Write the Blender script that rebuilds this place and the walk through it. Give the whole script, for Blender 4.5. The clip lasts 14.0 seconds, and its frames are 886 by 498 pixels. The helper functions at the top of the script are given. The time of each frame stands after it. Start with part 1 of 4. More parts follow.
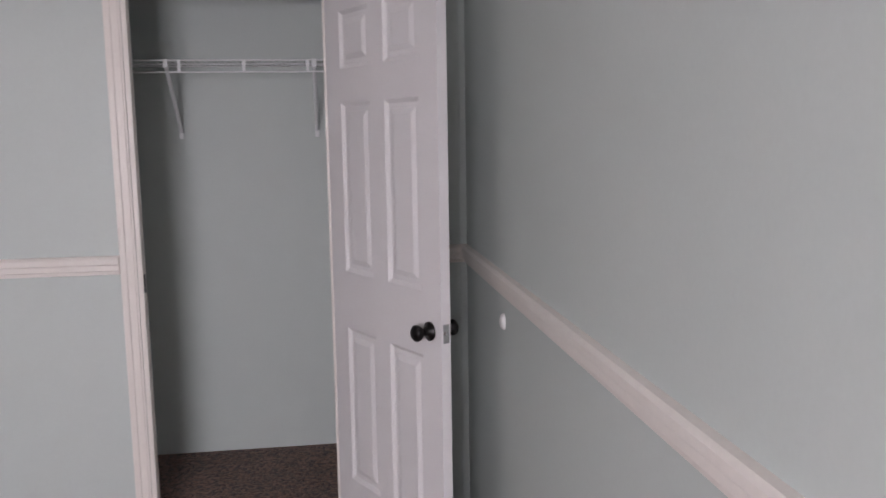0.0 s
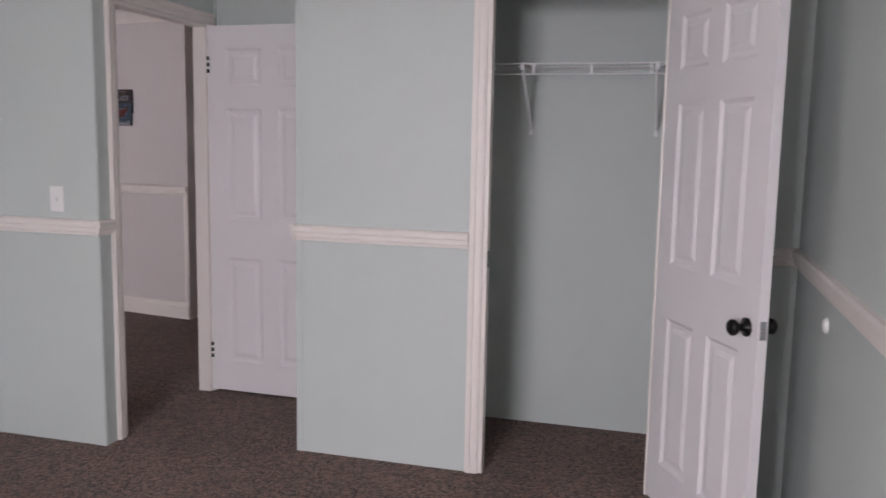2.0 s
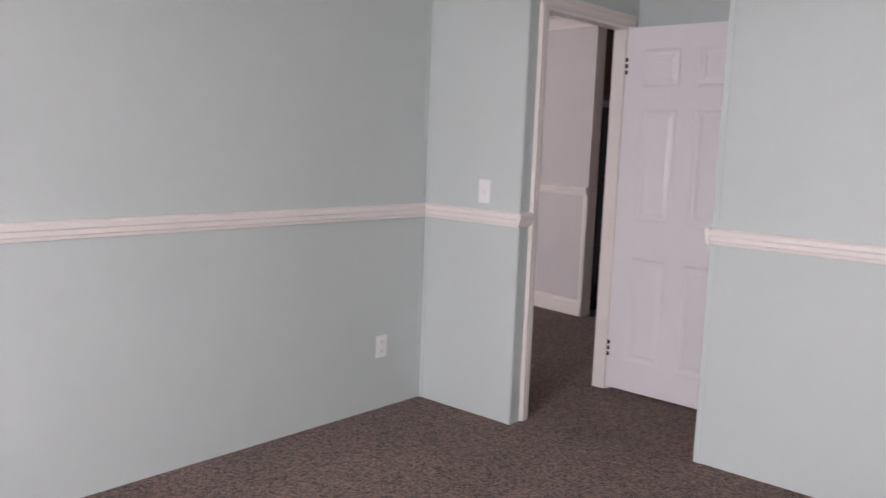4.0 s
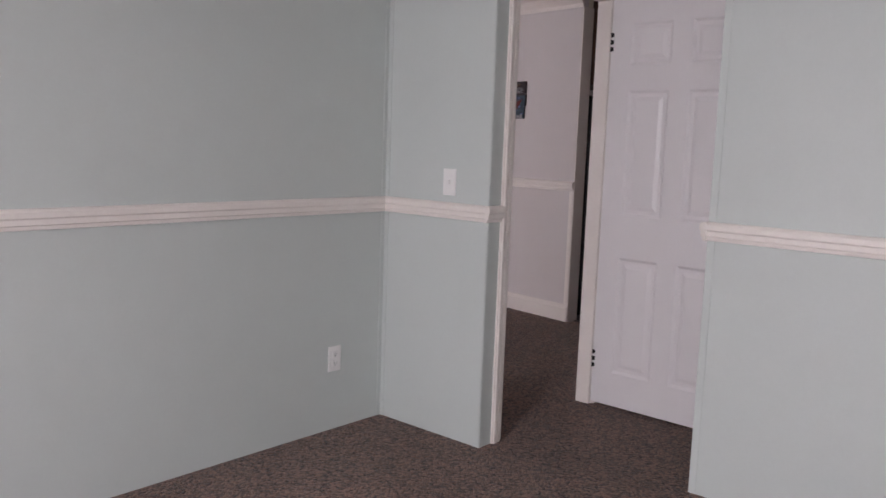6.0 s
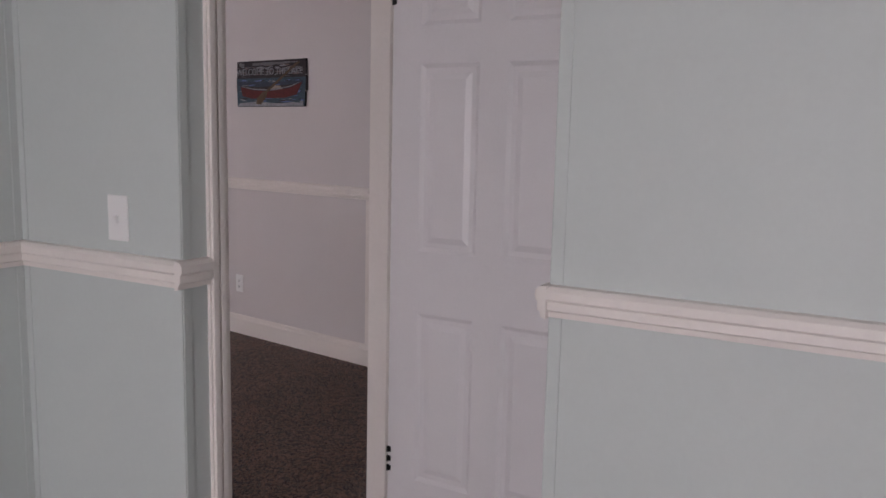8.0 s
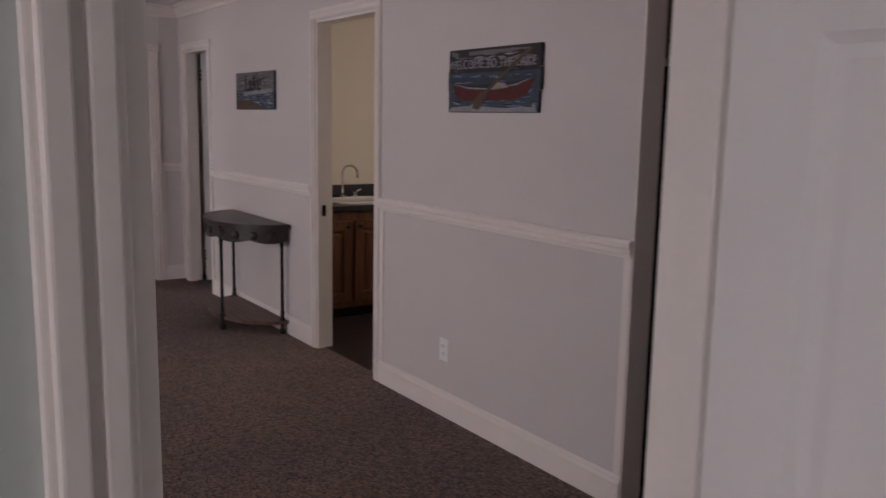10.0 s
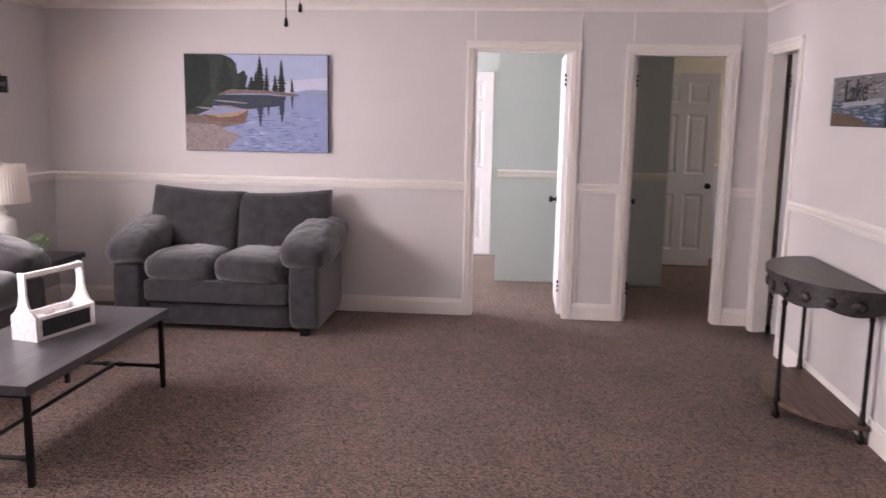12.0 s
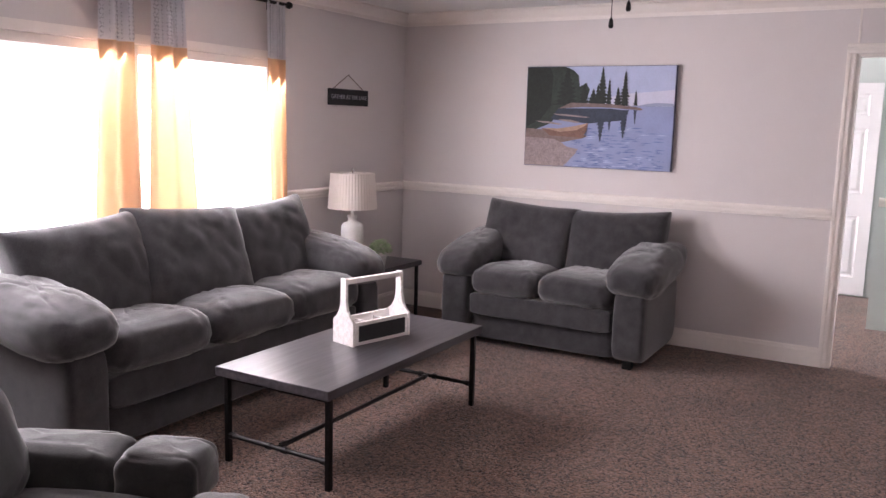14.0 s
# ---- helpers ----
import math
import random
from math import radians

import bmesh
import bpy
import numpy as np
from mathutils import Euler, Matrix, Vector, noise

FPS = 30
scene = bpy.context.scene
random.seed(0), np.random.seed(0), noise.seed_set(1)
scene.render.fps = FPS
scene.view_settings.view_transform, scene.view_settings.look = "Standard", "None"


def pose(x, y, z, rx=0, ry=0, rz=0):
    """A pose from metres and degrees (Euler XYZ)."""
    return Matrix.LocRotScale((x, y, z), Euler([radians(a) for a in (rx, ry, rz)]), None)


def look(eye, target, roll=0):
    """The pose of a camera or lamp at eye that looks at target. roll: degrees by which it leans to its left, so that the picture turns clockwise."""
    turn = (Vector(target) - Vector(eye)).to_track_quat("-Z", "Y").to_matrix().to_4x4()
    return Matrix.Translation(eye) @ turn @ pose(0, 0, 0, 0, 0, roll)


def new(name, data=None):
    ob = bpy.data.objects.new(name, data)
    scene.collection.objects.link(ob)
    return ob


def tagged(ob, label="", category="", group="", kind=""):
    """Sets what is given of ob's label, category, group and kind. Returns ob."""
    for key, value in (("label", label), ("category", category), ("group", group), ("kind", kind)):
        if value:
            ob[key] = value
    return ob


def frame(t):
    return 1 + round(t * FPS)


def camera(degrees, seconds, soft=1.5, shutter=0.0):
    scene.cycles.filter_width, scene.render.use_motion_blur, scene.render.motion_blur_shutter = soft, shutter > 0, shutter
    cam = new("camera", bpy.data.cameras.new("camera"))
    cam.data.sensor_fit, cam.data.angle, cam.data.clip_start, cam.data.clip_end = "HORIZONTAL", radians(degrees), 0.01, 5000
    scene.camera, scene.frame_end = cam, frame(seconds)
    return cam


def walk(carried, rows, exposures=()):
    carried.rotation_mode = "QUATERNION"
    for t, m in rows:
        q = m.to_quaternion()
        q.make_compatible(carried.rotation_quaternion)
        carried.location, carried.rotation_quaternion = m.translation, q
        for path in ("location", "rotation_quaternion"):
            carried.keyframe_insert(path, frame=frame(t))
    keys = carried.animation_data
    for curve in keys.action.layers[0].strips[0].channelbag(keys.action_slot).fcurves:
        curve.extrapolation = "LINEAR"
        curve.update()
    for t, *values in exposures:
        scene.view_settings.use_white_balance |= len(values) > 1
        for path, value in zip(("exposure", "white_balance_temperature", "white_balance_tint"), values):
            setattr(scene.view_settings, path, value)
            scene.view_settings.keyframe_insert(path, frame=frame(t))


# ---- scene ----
cam = camera(56.5, 14.0, shutter=0.25)
PATH = [
    (0, (0.844, -0.158, 1.47), (0.806, 1.823, 1.201), -0.9),
    (0.5, (0.99, -0.19, 1.439), (0.674, 1.768, 1.181), 0.1),
    (1, (1.013, -0.256, 1.441), (0.531, 1.668, 1.183), 0.7),
    (1.5, (0.974, -0.307, 1.431), (0.353, 1.577, 1.18), 1.0),
    (2, (0.936, -0.382, 1.429), (0.113, 1.423, 1.175), 1.1),
    (2.5, (0.87, -0.425, 1.418), (-0.155, 1.274, 1.161), 1.5),
    (3, (0.816, -0.457, 1.398), (-0.392, 1.116, 1.143), 1.9),
    (3.5, (0.815, -0.446, 1.393), (-0.582, 0.96, 1.134), 2.0),
    (4, (0.796, -0.471, 1.392), (-0.727, 0.798, 1.129), 2.2),
    (4.2, (0.803, -0.484, 1.386), (-0.766, 0.728, 1.126), 2.3),
    (6.3, (0.443, 0.135, 1.313), (-1.044, 1.448, 1.058), 1.9),
    (6.5, (0.392, 0.256, 1.337), (-1.057, 1.613, 1.084), 1.8),
    (7, (0.202, 0.55, 1.341), (-1.142, 2.009, 1.076), 1.8),
    (7.5, (-0.04, 0.83, 1.379), (-1.287, 2.37, 1.109), 1.5),
    (7.7, (-0.142, 0.966, 1.365), (-1.363, 2.527, 1.091), 1.3),
    (9.8, (-1.333, 2.271, 1.494), (-2.892, 3.485, 1.186), 1.0),
    (10, (-1.476, 2.340, 1.487), (-3.099, 3.466, 1.177), 1.1),
    (10.5, (-1.793, 2.51, 1.508), (-3.553, 3.406, 1.193), 1.1),
    (11, (-2.09, 2.68, 1.512), (-3.973, 3.274, 1.194), 0.7),
    (11.5, (-2.341, 2.815, 1.562), (-4.308, 2.957, 1.234), 0.8),
    (12, (-2.646, 2.889, 1.566), (-4.612, 2.712, 1.241), 1.0),
    (12.5, (-2.85, 2.929, 1.541), (-4.788, 2.545, 1.229), 1.0),
    (13, (-2.961, 2.982, 1.552), (-4.836, 2.359, 1.242), 1.2),
    (13.5, (-3.04, 2.942, 1.548), (-4.791, 2.023, 1.245), 1.5),
    (14, (-3.079, 2.942, 1.55), (-4.795, 1.96, 1.247), 1.5),
]
EXPOSURES = [(0.0, -0.12, 6650, 23), (1.5, -0.06, 6650, 23), (3.0, 0.12, 6650, 23), (4.2, 0.30, 6650, 23), (6.3, -0.08, 6700, 24), (7.7, -0.30, 6700, 24), (9.8, -0.40, 6850, 26), (10.0, -0.50, 6900, 26),
             (10.5, -0.45, 6950, 27), (11.0, 0.12, 7000, 27), (12.0, 0.85, 6800, 27), (12.5, 1.08, 6700, 26), (13.0, 1.25, 6700, 26), (13.5, 1.12, 6720, 26), (14.0, 0.76, 6720, 26)]
# The bedroom wing stands at a slight angle to the living room.
BED = pose(0.541, 0.291, 0, 0, 0, 8.93)
ROWS = [(t, look(eye, aim, roll)) for t, eye, aim, roll in PATH]
walk(cam, ROWS, exposures=EXPOSURES)

# ---- world, sun, window light and added fill ----
world = bpy.data.worlds.new("sky")
scene.world = world
world.use_nodes = True
wn = world.node_tree.nodes
sky = wn.new("ShaderNodeTexSky")
sky.sky_type, sky.sun_disc = "NISHITA", False
sky.sun_elevation, sky.sun_rotation = radians(38), radians(200)
wn["Background"].inputs["Strength"].default_value = 0.15
world.node_tree.links.new(sky.outputs[0], wn["Background"].inputs["Color"])
sun = new("sun", bpy.data.lights.new("sun", "SUN"))
sun.data.energy, sun.data.angle, sun.data.color = 1.2, radians(12), (1.0, 0.96, 0.9)
sun.matrix_world = look((-20, -30, 28), (-6, 2, 0))


def window_or_fill_light(name, eye, target, w, h, watts, color=(0.93, 0.97, 1.0)):
    """Sky light that comes in through a window's opening; also fill added for the back rooms."""
    lamp = new(name, bpy.data.lights.new(name, "AREA"))
    lamp.data.shape, lamp.data.size, lamp.data.size_y = "RECTANGLE", w, h
    lamp.data.energy, lamp.data.color = watts, color
    lamp.matrix_world = look(eye, target)
    return lamp


window_or_fill_light("window_or_fill_light", (-6.85, -0.95, 1.40), (-6.75, 1.6, 0.2), 1.1, 1.05, 52)
window_or_fill_light("window_or_fill_light", (-5.40, -0.95, 1.40), (-5.50, 1.6, 0.2), 1.4, 1.05, 62)
window_or_fill_light("window_or_fill_light", BED @ Vector((-0.70, -2.45, 1.45)), BED @ Vector((-0.70, 0.0, -1.00)), 1.10, 1.15, 122)
# Fill added to brighten the mint room, from an opening out of view.
window_or_fill_light("window_or_fill_light", (-10.9, -1.1, 1.4), (-10.9, 1.5, 1.0), 1.6, 1.2, 112)
# Warm fill added to brighten the shaded room, from an opening out of view.
window_or_fill_light("window_or_fill_light", (-11.2, 6.75, 1.5), (-11.6, 5.0, 1.1), 1.1, 1.0, 8, (1.0, 0.93, 0.82))
# No window here: unseen warm fill lamp added behind the bathroom's back wall.
window_or_fill_light("window_or_fill_light", (-5.9, 6.75, 1.7), (-6.3, 5.6, 0.9), 0.8, 0.6, 50, (1.0, 0.92, 0.82))

# ---- materials ----


def mat(name, color, rough=0.6, metal=0.0, var=0.06, scale=4.0, fine=120.0, bump=0.05, dist=0.002, coat=0.0, spec=0.5, vary=None, sheen=0.0):
    """A painted or plain surface with two scales of variation and fine relief."""
    m = bpy.data.materials.new(name)
    m.use_nodes = True
    nt = m.node_tree
    b = nt.nodes["Principled BSDF"]
    b.inputs["Roughness"].default_value = rough
    b.inputs["Metallic"].default_value = metal
    b.inputs["Specular IOR Level"].default_value = spec
    b.inputs["Coat Weight"].default_value = coat
    b.inputs["Sheen Weight"].default_value = sheen
    tc = nt.nodes.new("ShaderNodeTexCoord")
    big, small = nt.nodes.new("ShaderNodeTexNoise"), nt.nodes.new("ShaderNodeTexNoise")
    for n, s in ((big, scale), (small, fine)):
        n.inputs["Scale"].default_value, n.inputs["Detail"].default_value = s, 3
        nt.links.new(tc.outputs["Object"], n.inputs["Vector"])
    add = nt.nodes.new("ShaderNodeMath")
    add.operation = "MULTIPLY_ADD"
    add.inputs[1].default_value, add.inputs[2].default_value = 0.5, 0.0
    nt.links.new(small.outputs["Fac"], add.inputs[0])
    half = nt.nodes.new("ShaderNodeMath")
    half.operation = "MULTIPLY_ADD"
    half.inputs[1].default_value = 0.5
    nt.links.new(big.outputs["Fac"], half.inputs[0])
    nt.links.new(add.outputs[0], half.inputs[2])
    ramp = nt.nodes.new("ShaderNodeValToRGB")
    lo = [max(0, c * (1 - var)) for c in color]
    hi = [min(1, c * (1 + var)) for c in (vary or color)]
    ramp.color_ramp.elements[0].position, ramp.color_ramp.elements[1].position = 0.3, 0.7
    ramp.color_ramp.elements[0].color, ramp.color_ramp.elements[1].color = (*lo, 1), (*hi, 1)
    nt.links.new(half.outputs[0], ramp.inputs["Fac"])
    nt.links.new(ramp.outputs["Color"], b.inputs["Base Color"])
    if bump:
        bp = nt.nodes.new("ShaderNodeBump")
        bp.inputs["Strength"].default_value, bp.inputs["Distance"].default_value = bump, dist
        nt.links.new(small.outputs["Fac"], bp.inputs["Height"])
        nt.links.new(bp.outputs["Normal"], b.inputs["Normal"])
    return m


def carpet_mat(name, dark, light):
    """Cut-pile carpet: tufts of several browns, soft relief, trodden and vacuumed patches."""
    m = bpy.data.materials.new(name)
    m.use_nodes = True
    nt = m.node_tree
    b = nt.nodes["Principled BSDF"]
    b.inputs["Roughness"].default_value = 1.0
    b.inputs["Specular IOR Level"].default_value = 0.1
    b.inputs["Sheen Weight"].default_value = 0.25
    tc = nt.nodes.new("ShaderNodeTexCoord")
    tuft = nt.nodes.new("ShaderNodeTexNoise")
    tuft.inputs["Scale"].default_value, tuft.inputs["Detail"].default_value = 58, 5
    tuft.inputs["Roughness"].default_value = 0.85
    patch = nt.nodes.new("ShaderNodeTexNoise")
    patch.inputs["Scale"].default_value, patch.inputs["Detail"].default_value = 2.2, 4
    clump = nt.nodes.new("ShaderNodeTexVoronoi")
    clump.inputs["Scale"].default_value = 105
    for n in (tuft, patch, clump):
        nt.links.new(tc.outputs["Object"], n.inputs["Vector"])
    ramp = nt.nodes.new("ShaderNodeValToRGB")
    e = ramp.color_ramp.elements
    e[0].position, e[1].position = 0.26, 0.78
    e[0].color, e[1].color = (*dark, 1), (*light, 1)
    parts_ = nt.nodes.new("ShaderNodeSeparateColor")
    nt.links.new(clump.outputs["Color"], parts_.inputs["Color"])
    blend = nt.nodes.new("ShaderNodeMix")
    blend.inputs[0].default_value = 0.5
    nt.links.new(tuft.outputs["Fac"], blend.inputs["A"])
    nt.links.new(parts_.outputs[0], blend.inputs["B"])
    nt.links.new(blend.outputs["Result"], ramp.inputs["Fac"])
    mix = nt.nodes.new("ShaderNodeMix")
    mix.data_type, mix.blend_type = "RGBA", "MULTIPLY"
    mix.inputs[0].default_value = 0.75
    pr = nt.nodes.new("ShaderNodeValToRGB")
    pr.color_ramp.elements[0].position, pr.color_ramp.elements[1].position = 0.35, 0.65
    pr.color_ramp.elements[0].color = (0.72, 0.72, 0.72, 1)
    nt.links.new(patch.outputs["Fac"], pr.inputs["Fac"])
    nt.links.new(ramp.outputs["Color"], mix.inputs["A"])
    nt.links.new(pr.outputs["Color"], mix.inputs["B"])
    nt.links.new(mix.outputs["Result"], b.inputs["Base Color"])
    sub = nt.nodes.new("ShaderNodeMath")
    sub.operation = "SUBTRACT"
    nt.links.new(tuft.outputs["Fac"], sub.inputs[0])
    nt.links.new(clump.outputs["Distance"], sub.inputs[1])
    bp = nt.nodes.new("ShaderNodeBump")
    bp.inputs["Strength"].default_value, bp.inputs["Distance"].default_value = 0.9, 0.011
    nt.links.new(sub.outputs[0], bp.inputs["Height"])
    nt.links.new(bp.outputs["Normal"], b.inputs["Normal"])
    return m


def wood_mat(name, dark, light, along="X", scale=6.0, rough=0.45):
    """Grained wood with its grain along one axis."""
    m = bpy.data.materials.new(name)
    m.use_nodes = True
    nt = m.node_tree
    b = nt.nodes["Principled BSDF"]
    b.inputs["Roughness"].default_value = rough
    tc, mp = nt.nodes.new("ShaderNodeTexCoord"), nt.nodes.new("ShaderNodeMapping")
    stretch = {"X": (0.08, 1, 1), "Y": (1, 0.08, 1), "Z": (1, 1, 0.08)}[along]
    mp.inputs["Scale"].default_value = stretch
    nt.links.new(tc.outputs["Object"], mp.inputs["Vector"])
    n1 = nt.nodes.new("ShaderNodeTexNoise")
    n1.inputs["Scale"].default_value, n1.inputs["Detail"].default_value = scale * 8, 6
    n1.inputs["Distortion"].default_value = 0.6
    nt.links.new(mp.outputs["Vector"], n1.inputs["Vector"])
    ramp = nt.nodes.new("ShaderNodeValToRGB")
    ramp.color_ramp.elements[0].position, ramp.color_ramp.elements[1].position = 0.3, 0.7
    ramp.color_ramp.elements[0].color, ramp.color_ramp.elements[1].color = (*dark, 1), (*light, 1)
    nt.links.new(n1.outputs["Fac"], ramp.inputs["Fac"])
    nt.links.new(ramp.outputs["Color"], b.inputs["Base Color"])
    bp = nt.nodes.new("ShaderNodeBump")
    bp.inputs["Strength"].default_value, bp.inputs["Distance"].default_value = 0.15, 0.002
    nt.links.new(n1.outputs["Fac"], bp.inputs["Height"])
    nt.links.new(bp.outputs["Normal"], b.inputs["Normal"])
    return m


def plush_mat(name, dark, light):
    """Brushed microfibre: light and dark patches where the nap lies differently."""
    m = mat(name, dark, 0.95, var=0.1, scale=15.0, fine=220.0, bump=0.35, dist=0.003, spec=0.15, vary=light, sheen=0.5)
    return m


MINT = mat("mint_paint", (0.548, 0.588, 0.570), 0.55, var=0.02, scale=1.3, fine=90, bump=0.06)
GREIGE = mat("greige_paint", (0.635, 0.585, 0.578), 0.6, var=0.02, scale=1.3, fine=90, bump=0.06)
CREAM = mat("cream_paint", (0.72, 0.67, 0.57), 0.6, var=0.02, scale=1.5, fine=90, bump=0.06)
PALE = mat("pale_blue_paint", (0.68, 0.72, 0.76), 0.6, var=0.02, scale=1.5)
CEIL = mat("ceiling_white", (0.78, 0.76, 0.74), 0.85, var=0.03, scale=5, fine=60, bump=0.3, dist=0.004)
TRIM = mat("trim_white", (0.80, 0.74, 0.70), 0.4, var=0.03, scale=6, fine=60, bump=0.03)
DOORW = mat("door_white", (0.80, 0.77, 0.78), 0.42, var=0.02, scale=3, fine=140, bump=0.05)
CARPET = carpet_mat("brown_carpet", (0.019, 0.010, 0.008), (0.350, 0.200, 0.148))
VINYL = wood_mat("dark_vinyl", (0.018, 0.012, 0.012), (0.045, 0.030, 0.028), "X", 3.0, 0.35)
BLACK = mat("black_metal", (0.012, 0.011, 0.011), 0.35, 0.6, var=0.2, scale=20, bump=0.02)
PIPE = mat("pipe_iron", (0.020, 0.018, 0.018), 0.42, 0.7, var=0.3, scale=30, bump=0.05)
CHROME = mat("chrome", (0.75, 0.75, 0.76), 0.12, 1.0, var=0.02, bump=0.0)
WIREW = mat("white_wire", (0.82, 0.82, 0.83), 0.35, var=0.02, bump=0.0)
PLASTIC = mat("white_plastic", (0.82, 0.81, 0.80), 0.3, var=0.01, bump=0.0)
SLOT = mat("dark_slot", (0.03, 0.03, 0.03), 0.6, var=0.1, bump=0.0)
PLUSH = plush_mat("grey_plush", (0.021, 0.019, 0.021), (0.052, 0.048, 0.052))
PLUSH2 = plush_mat("grey_recliner_plush", (0.016, 0.015, 0.015), (0.036, 0.033, 0.033))
GREYWOOD = wood_mat("grey_washed_wood", (0.034, 0.031, 0.036), (0.078, 0.071, 0.080), "X", 5.0, 0.3)
OAK = wood_mat("stained_oak", (0.052, 0.018, 0.008), (0.150, 0.056, 0.022), "Z", 4.0, 0.4)
RUSTIC = wood_mat("rustic_dark_wood", (0.020, 0.016, 0.016), (0.062, 0.052, 0.050), "X", 5.0, 0.38)
BROWNWOOD = wood_mat("brown_shelf_wood", (0.075, 0.042, 0.030), (0.170, 0.100, 0.072), "X", 5.0, 0.5)
CADDYW = wood_mat("whitewashed_wood", (0.62, 0.58, 0.57), (0.86, 0.82, 0.81), "X", 6.0, 0.6)
SLATE = mat("chalkboard", (0.014, 0.014, 0.016), 0.7, var=0.3, scale=14, bump=0.1)
APPL = mat("black_appliance", (0.008, 0.008, 0.009), 0.12, var=0.1, scale=3, bump=0.01, coat=0.5)
COUNTER = mat("black_laminate", (0.015, 0.016, 0.020), 0.3, var=0.5, scale=60, bump=0.02)
SINKW = mat("white_sink", (0.85, 0.84, 0.83), 0.15, var=0.01, bump=0.0)
CERAM = mat("white_ceramic", (0.80, 0.78, 0.75), 0.35, var=0.05, scale=20, fine=80, bump=0.2, dist=0.003)


def through_mat(name, color, share, rough=0.9):
    """Cloth that lets part of the light through."""
    m = mat(name, color, rough, var=0.06, scale=10, fine=300, bump=0.1)
    nt = m.node_tree
    b, out = nt.nodes["Principled BSDF"], nt.nodes["Material Output"]
    t, mix = nt.nodes.new("ShaderNodeBsdfTranslucent"), nt.nodes.new("ShaderNodeMixShader")
    t.inputs["Color"].default_value = (*color, 1)
    mix.inputs[0].default_value = share
    nt.links.new(b.outputs[0], mix.inputs[1])
    nt.links.new(t.outputs[0], mix.inputs[2])
    nt.links.new(mix.outputs[0], out.inputs["Surface"])
    return m


SHADE = through_mat("lamp_shade_cloth", (0.88, 0.83, 0.79), 0.5)
CURT = through_mat("curtain_tan", (0.70, 0.48, 0.32), 0.10)
CURTTOP = through_mat("curtain_grey_pattern", (0.72, 0.72, 0.75), 0.40)
GLASS = bpy.data.materials.new("window_glass")
GLASS.use_nodes = True
gb = GLASS.node_tree.nodes["Principled BSDF"]
gb.inputs["Transmission Weight"].default_value, gb.inputs["Roughness"].default_value = 1.0, 0.0
gb.inputs["IOR"].default_value = 1.45

# ---- mesh helpers ----


def bx(bm, x0, x1, y0, y1, z0, z1, bevel=0.0):
    made = bmesh.ops.create_cube(bm, size=1.0)["verts"]
    for v in made:
        v.co = Vector(((x0 + x1) / 2 + v.co.x * (x1 - x0), (y0 + y1) / 2 + v.co.y * (y1 - y0), (z0 + z1) / 2 + v.co.z * (z1 - z0)))
    if bevel:
        edges = list({e for v in made for e in v.link_edges})
        bmesh.ops.bevel(bm, geom=edges, offset=bevel, segments=2, affect="EDGES", profile=0.6)
    return made


def box(*a, bevel=0.0):
    bm = bmesh.new()
    bx(bm, *a, bevel=bevel)
    return bm


def rod(bm, p, q, r, seg=10, r2=None):
    p, q = Vector(p), Vector(q)
    m = Matrix.Translation((p + q) / 2) @ (q - p).to_track_quat("Z", "Y").to_matrix().to_4x4()
    return bmesh.ops.create_cone(bm, cap_ends=True, segments=seg, radius1=r, radius2=r if r2 is None else r2, depth=(q - p).length, matrix=m)["verts"]


def lathe(bm, cx, cy, prof, seg=24):
    """A turned shape from rows of (radius, height)."""
    rings = []
    for r, z in prof:
        rings.append([bm.verts.new((cx + r * math.cos(a * math.tau / seg), cy + r * math.sin(a * math.tau / seg), z)) for a in range(seg)])
    for lo, hi in zip(rings, rings[1:]):
        for k in range(seg):
            bm.faces.new((lo[k], lo[(k + 1) % seg], hi[(k + 1) % seg], hi[k]))
    bm.faces.new(rings[0][::-1])
    bm.faces.new(rings[-1])


def linked(name, bm, material, smooth=False):
    bmesh.ops.recalc_face_normals(bm, faces=bm.faces)
    me = bpy.data.meshes.new(name)
    bm.to_mesh(me)
    bm.free()
    me.materials.append(material)
    if smooth:
        me.polygons.foreach_set("use_smooth", [True] * len(me.polygons))
    return new(name, me)


def part(name, bm, material, parent, label="", smooth=False):
    ob = linked(name, bm, material, smooth)
    ob.parent = parent
    return tagged(ob, label)


def thing(name, label, category, m=None, group=""):
    ob = new(name)
    ob.empty_display_size = 0.1
    if m is not None:
        ob.matrix_world = m
    return tagged(ob, label, category, group)


def single(name, bm, material, label, category, smooth=False, group="", m=None):
    ob = linked(name, bm, material, smooth)
    if m is not None:
        ob.matrix_world = m
    return tagged(ob, label, category, group)


def setting(name, bm, material, label="", smooth=False):
    return tagged(linked(name, bm, material, smooth), label, kind="structure")


def turned(ob):
    """Sets a thing of the bedroom wing, built square, into its place."""
    ob.matrix_world = BED @ ob.matrix_world
    return ob


H = 2.42


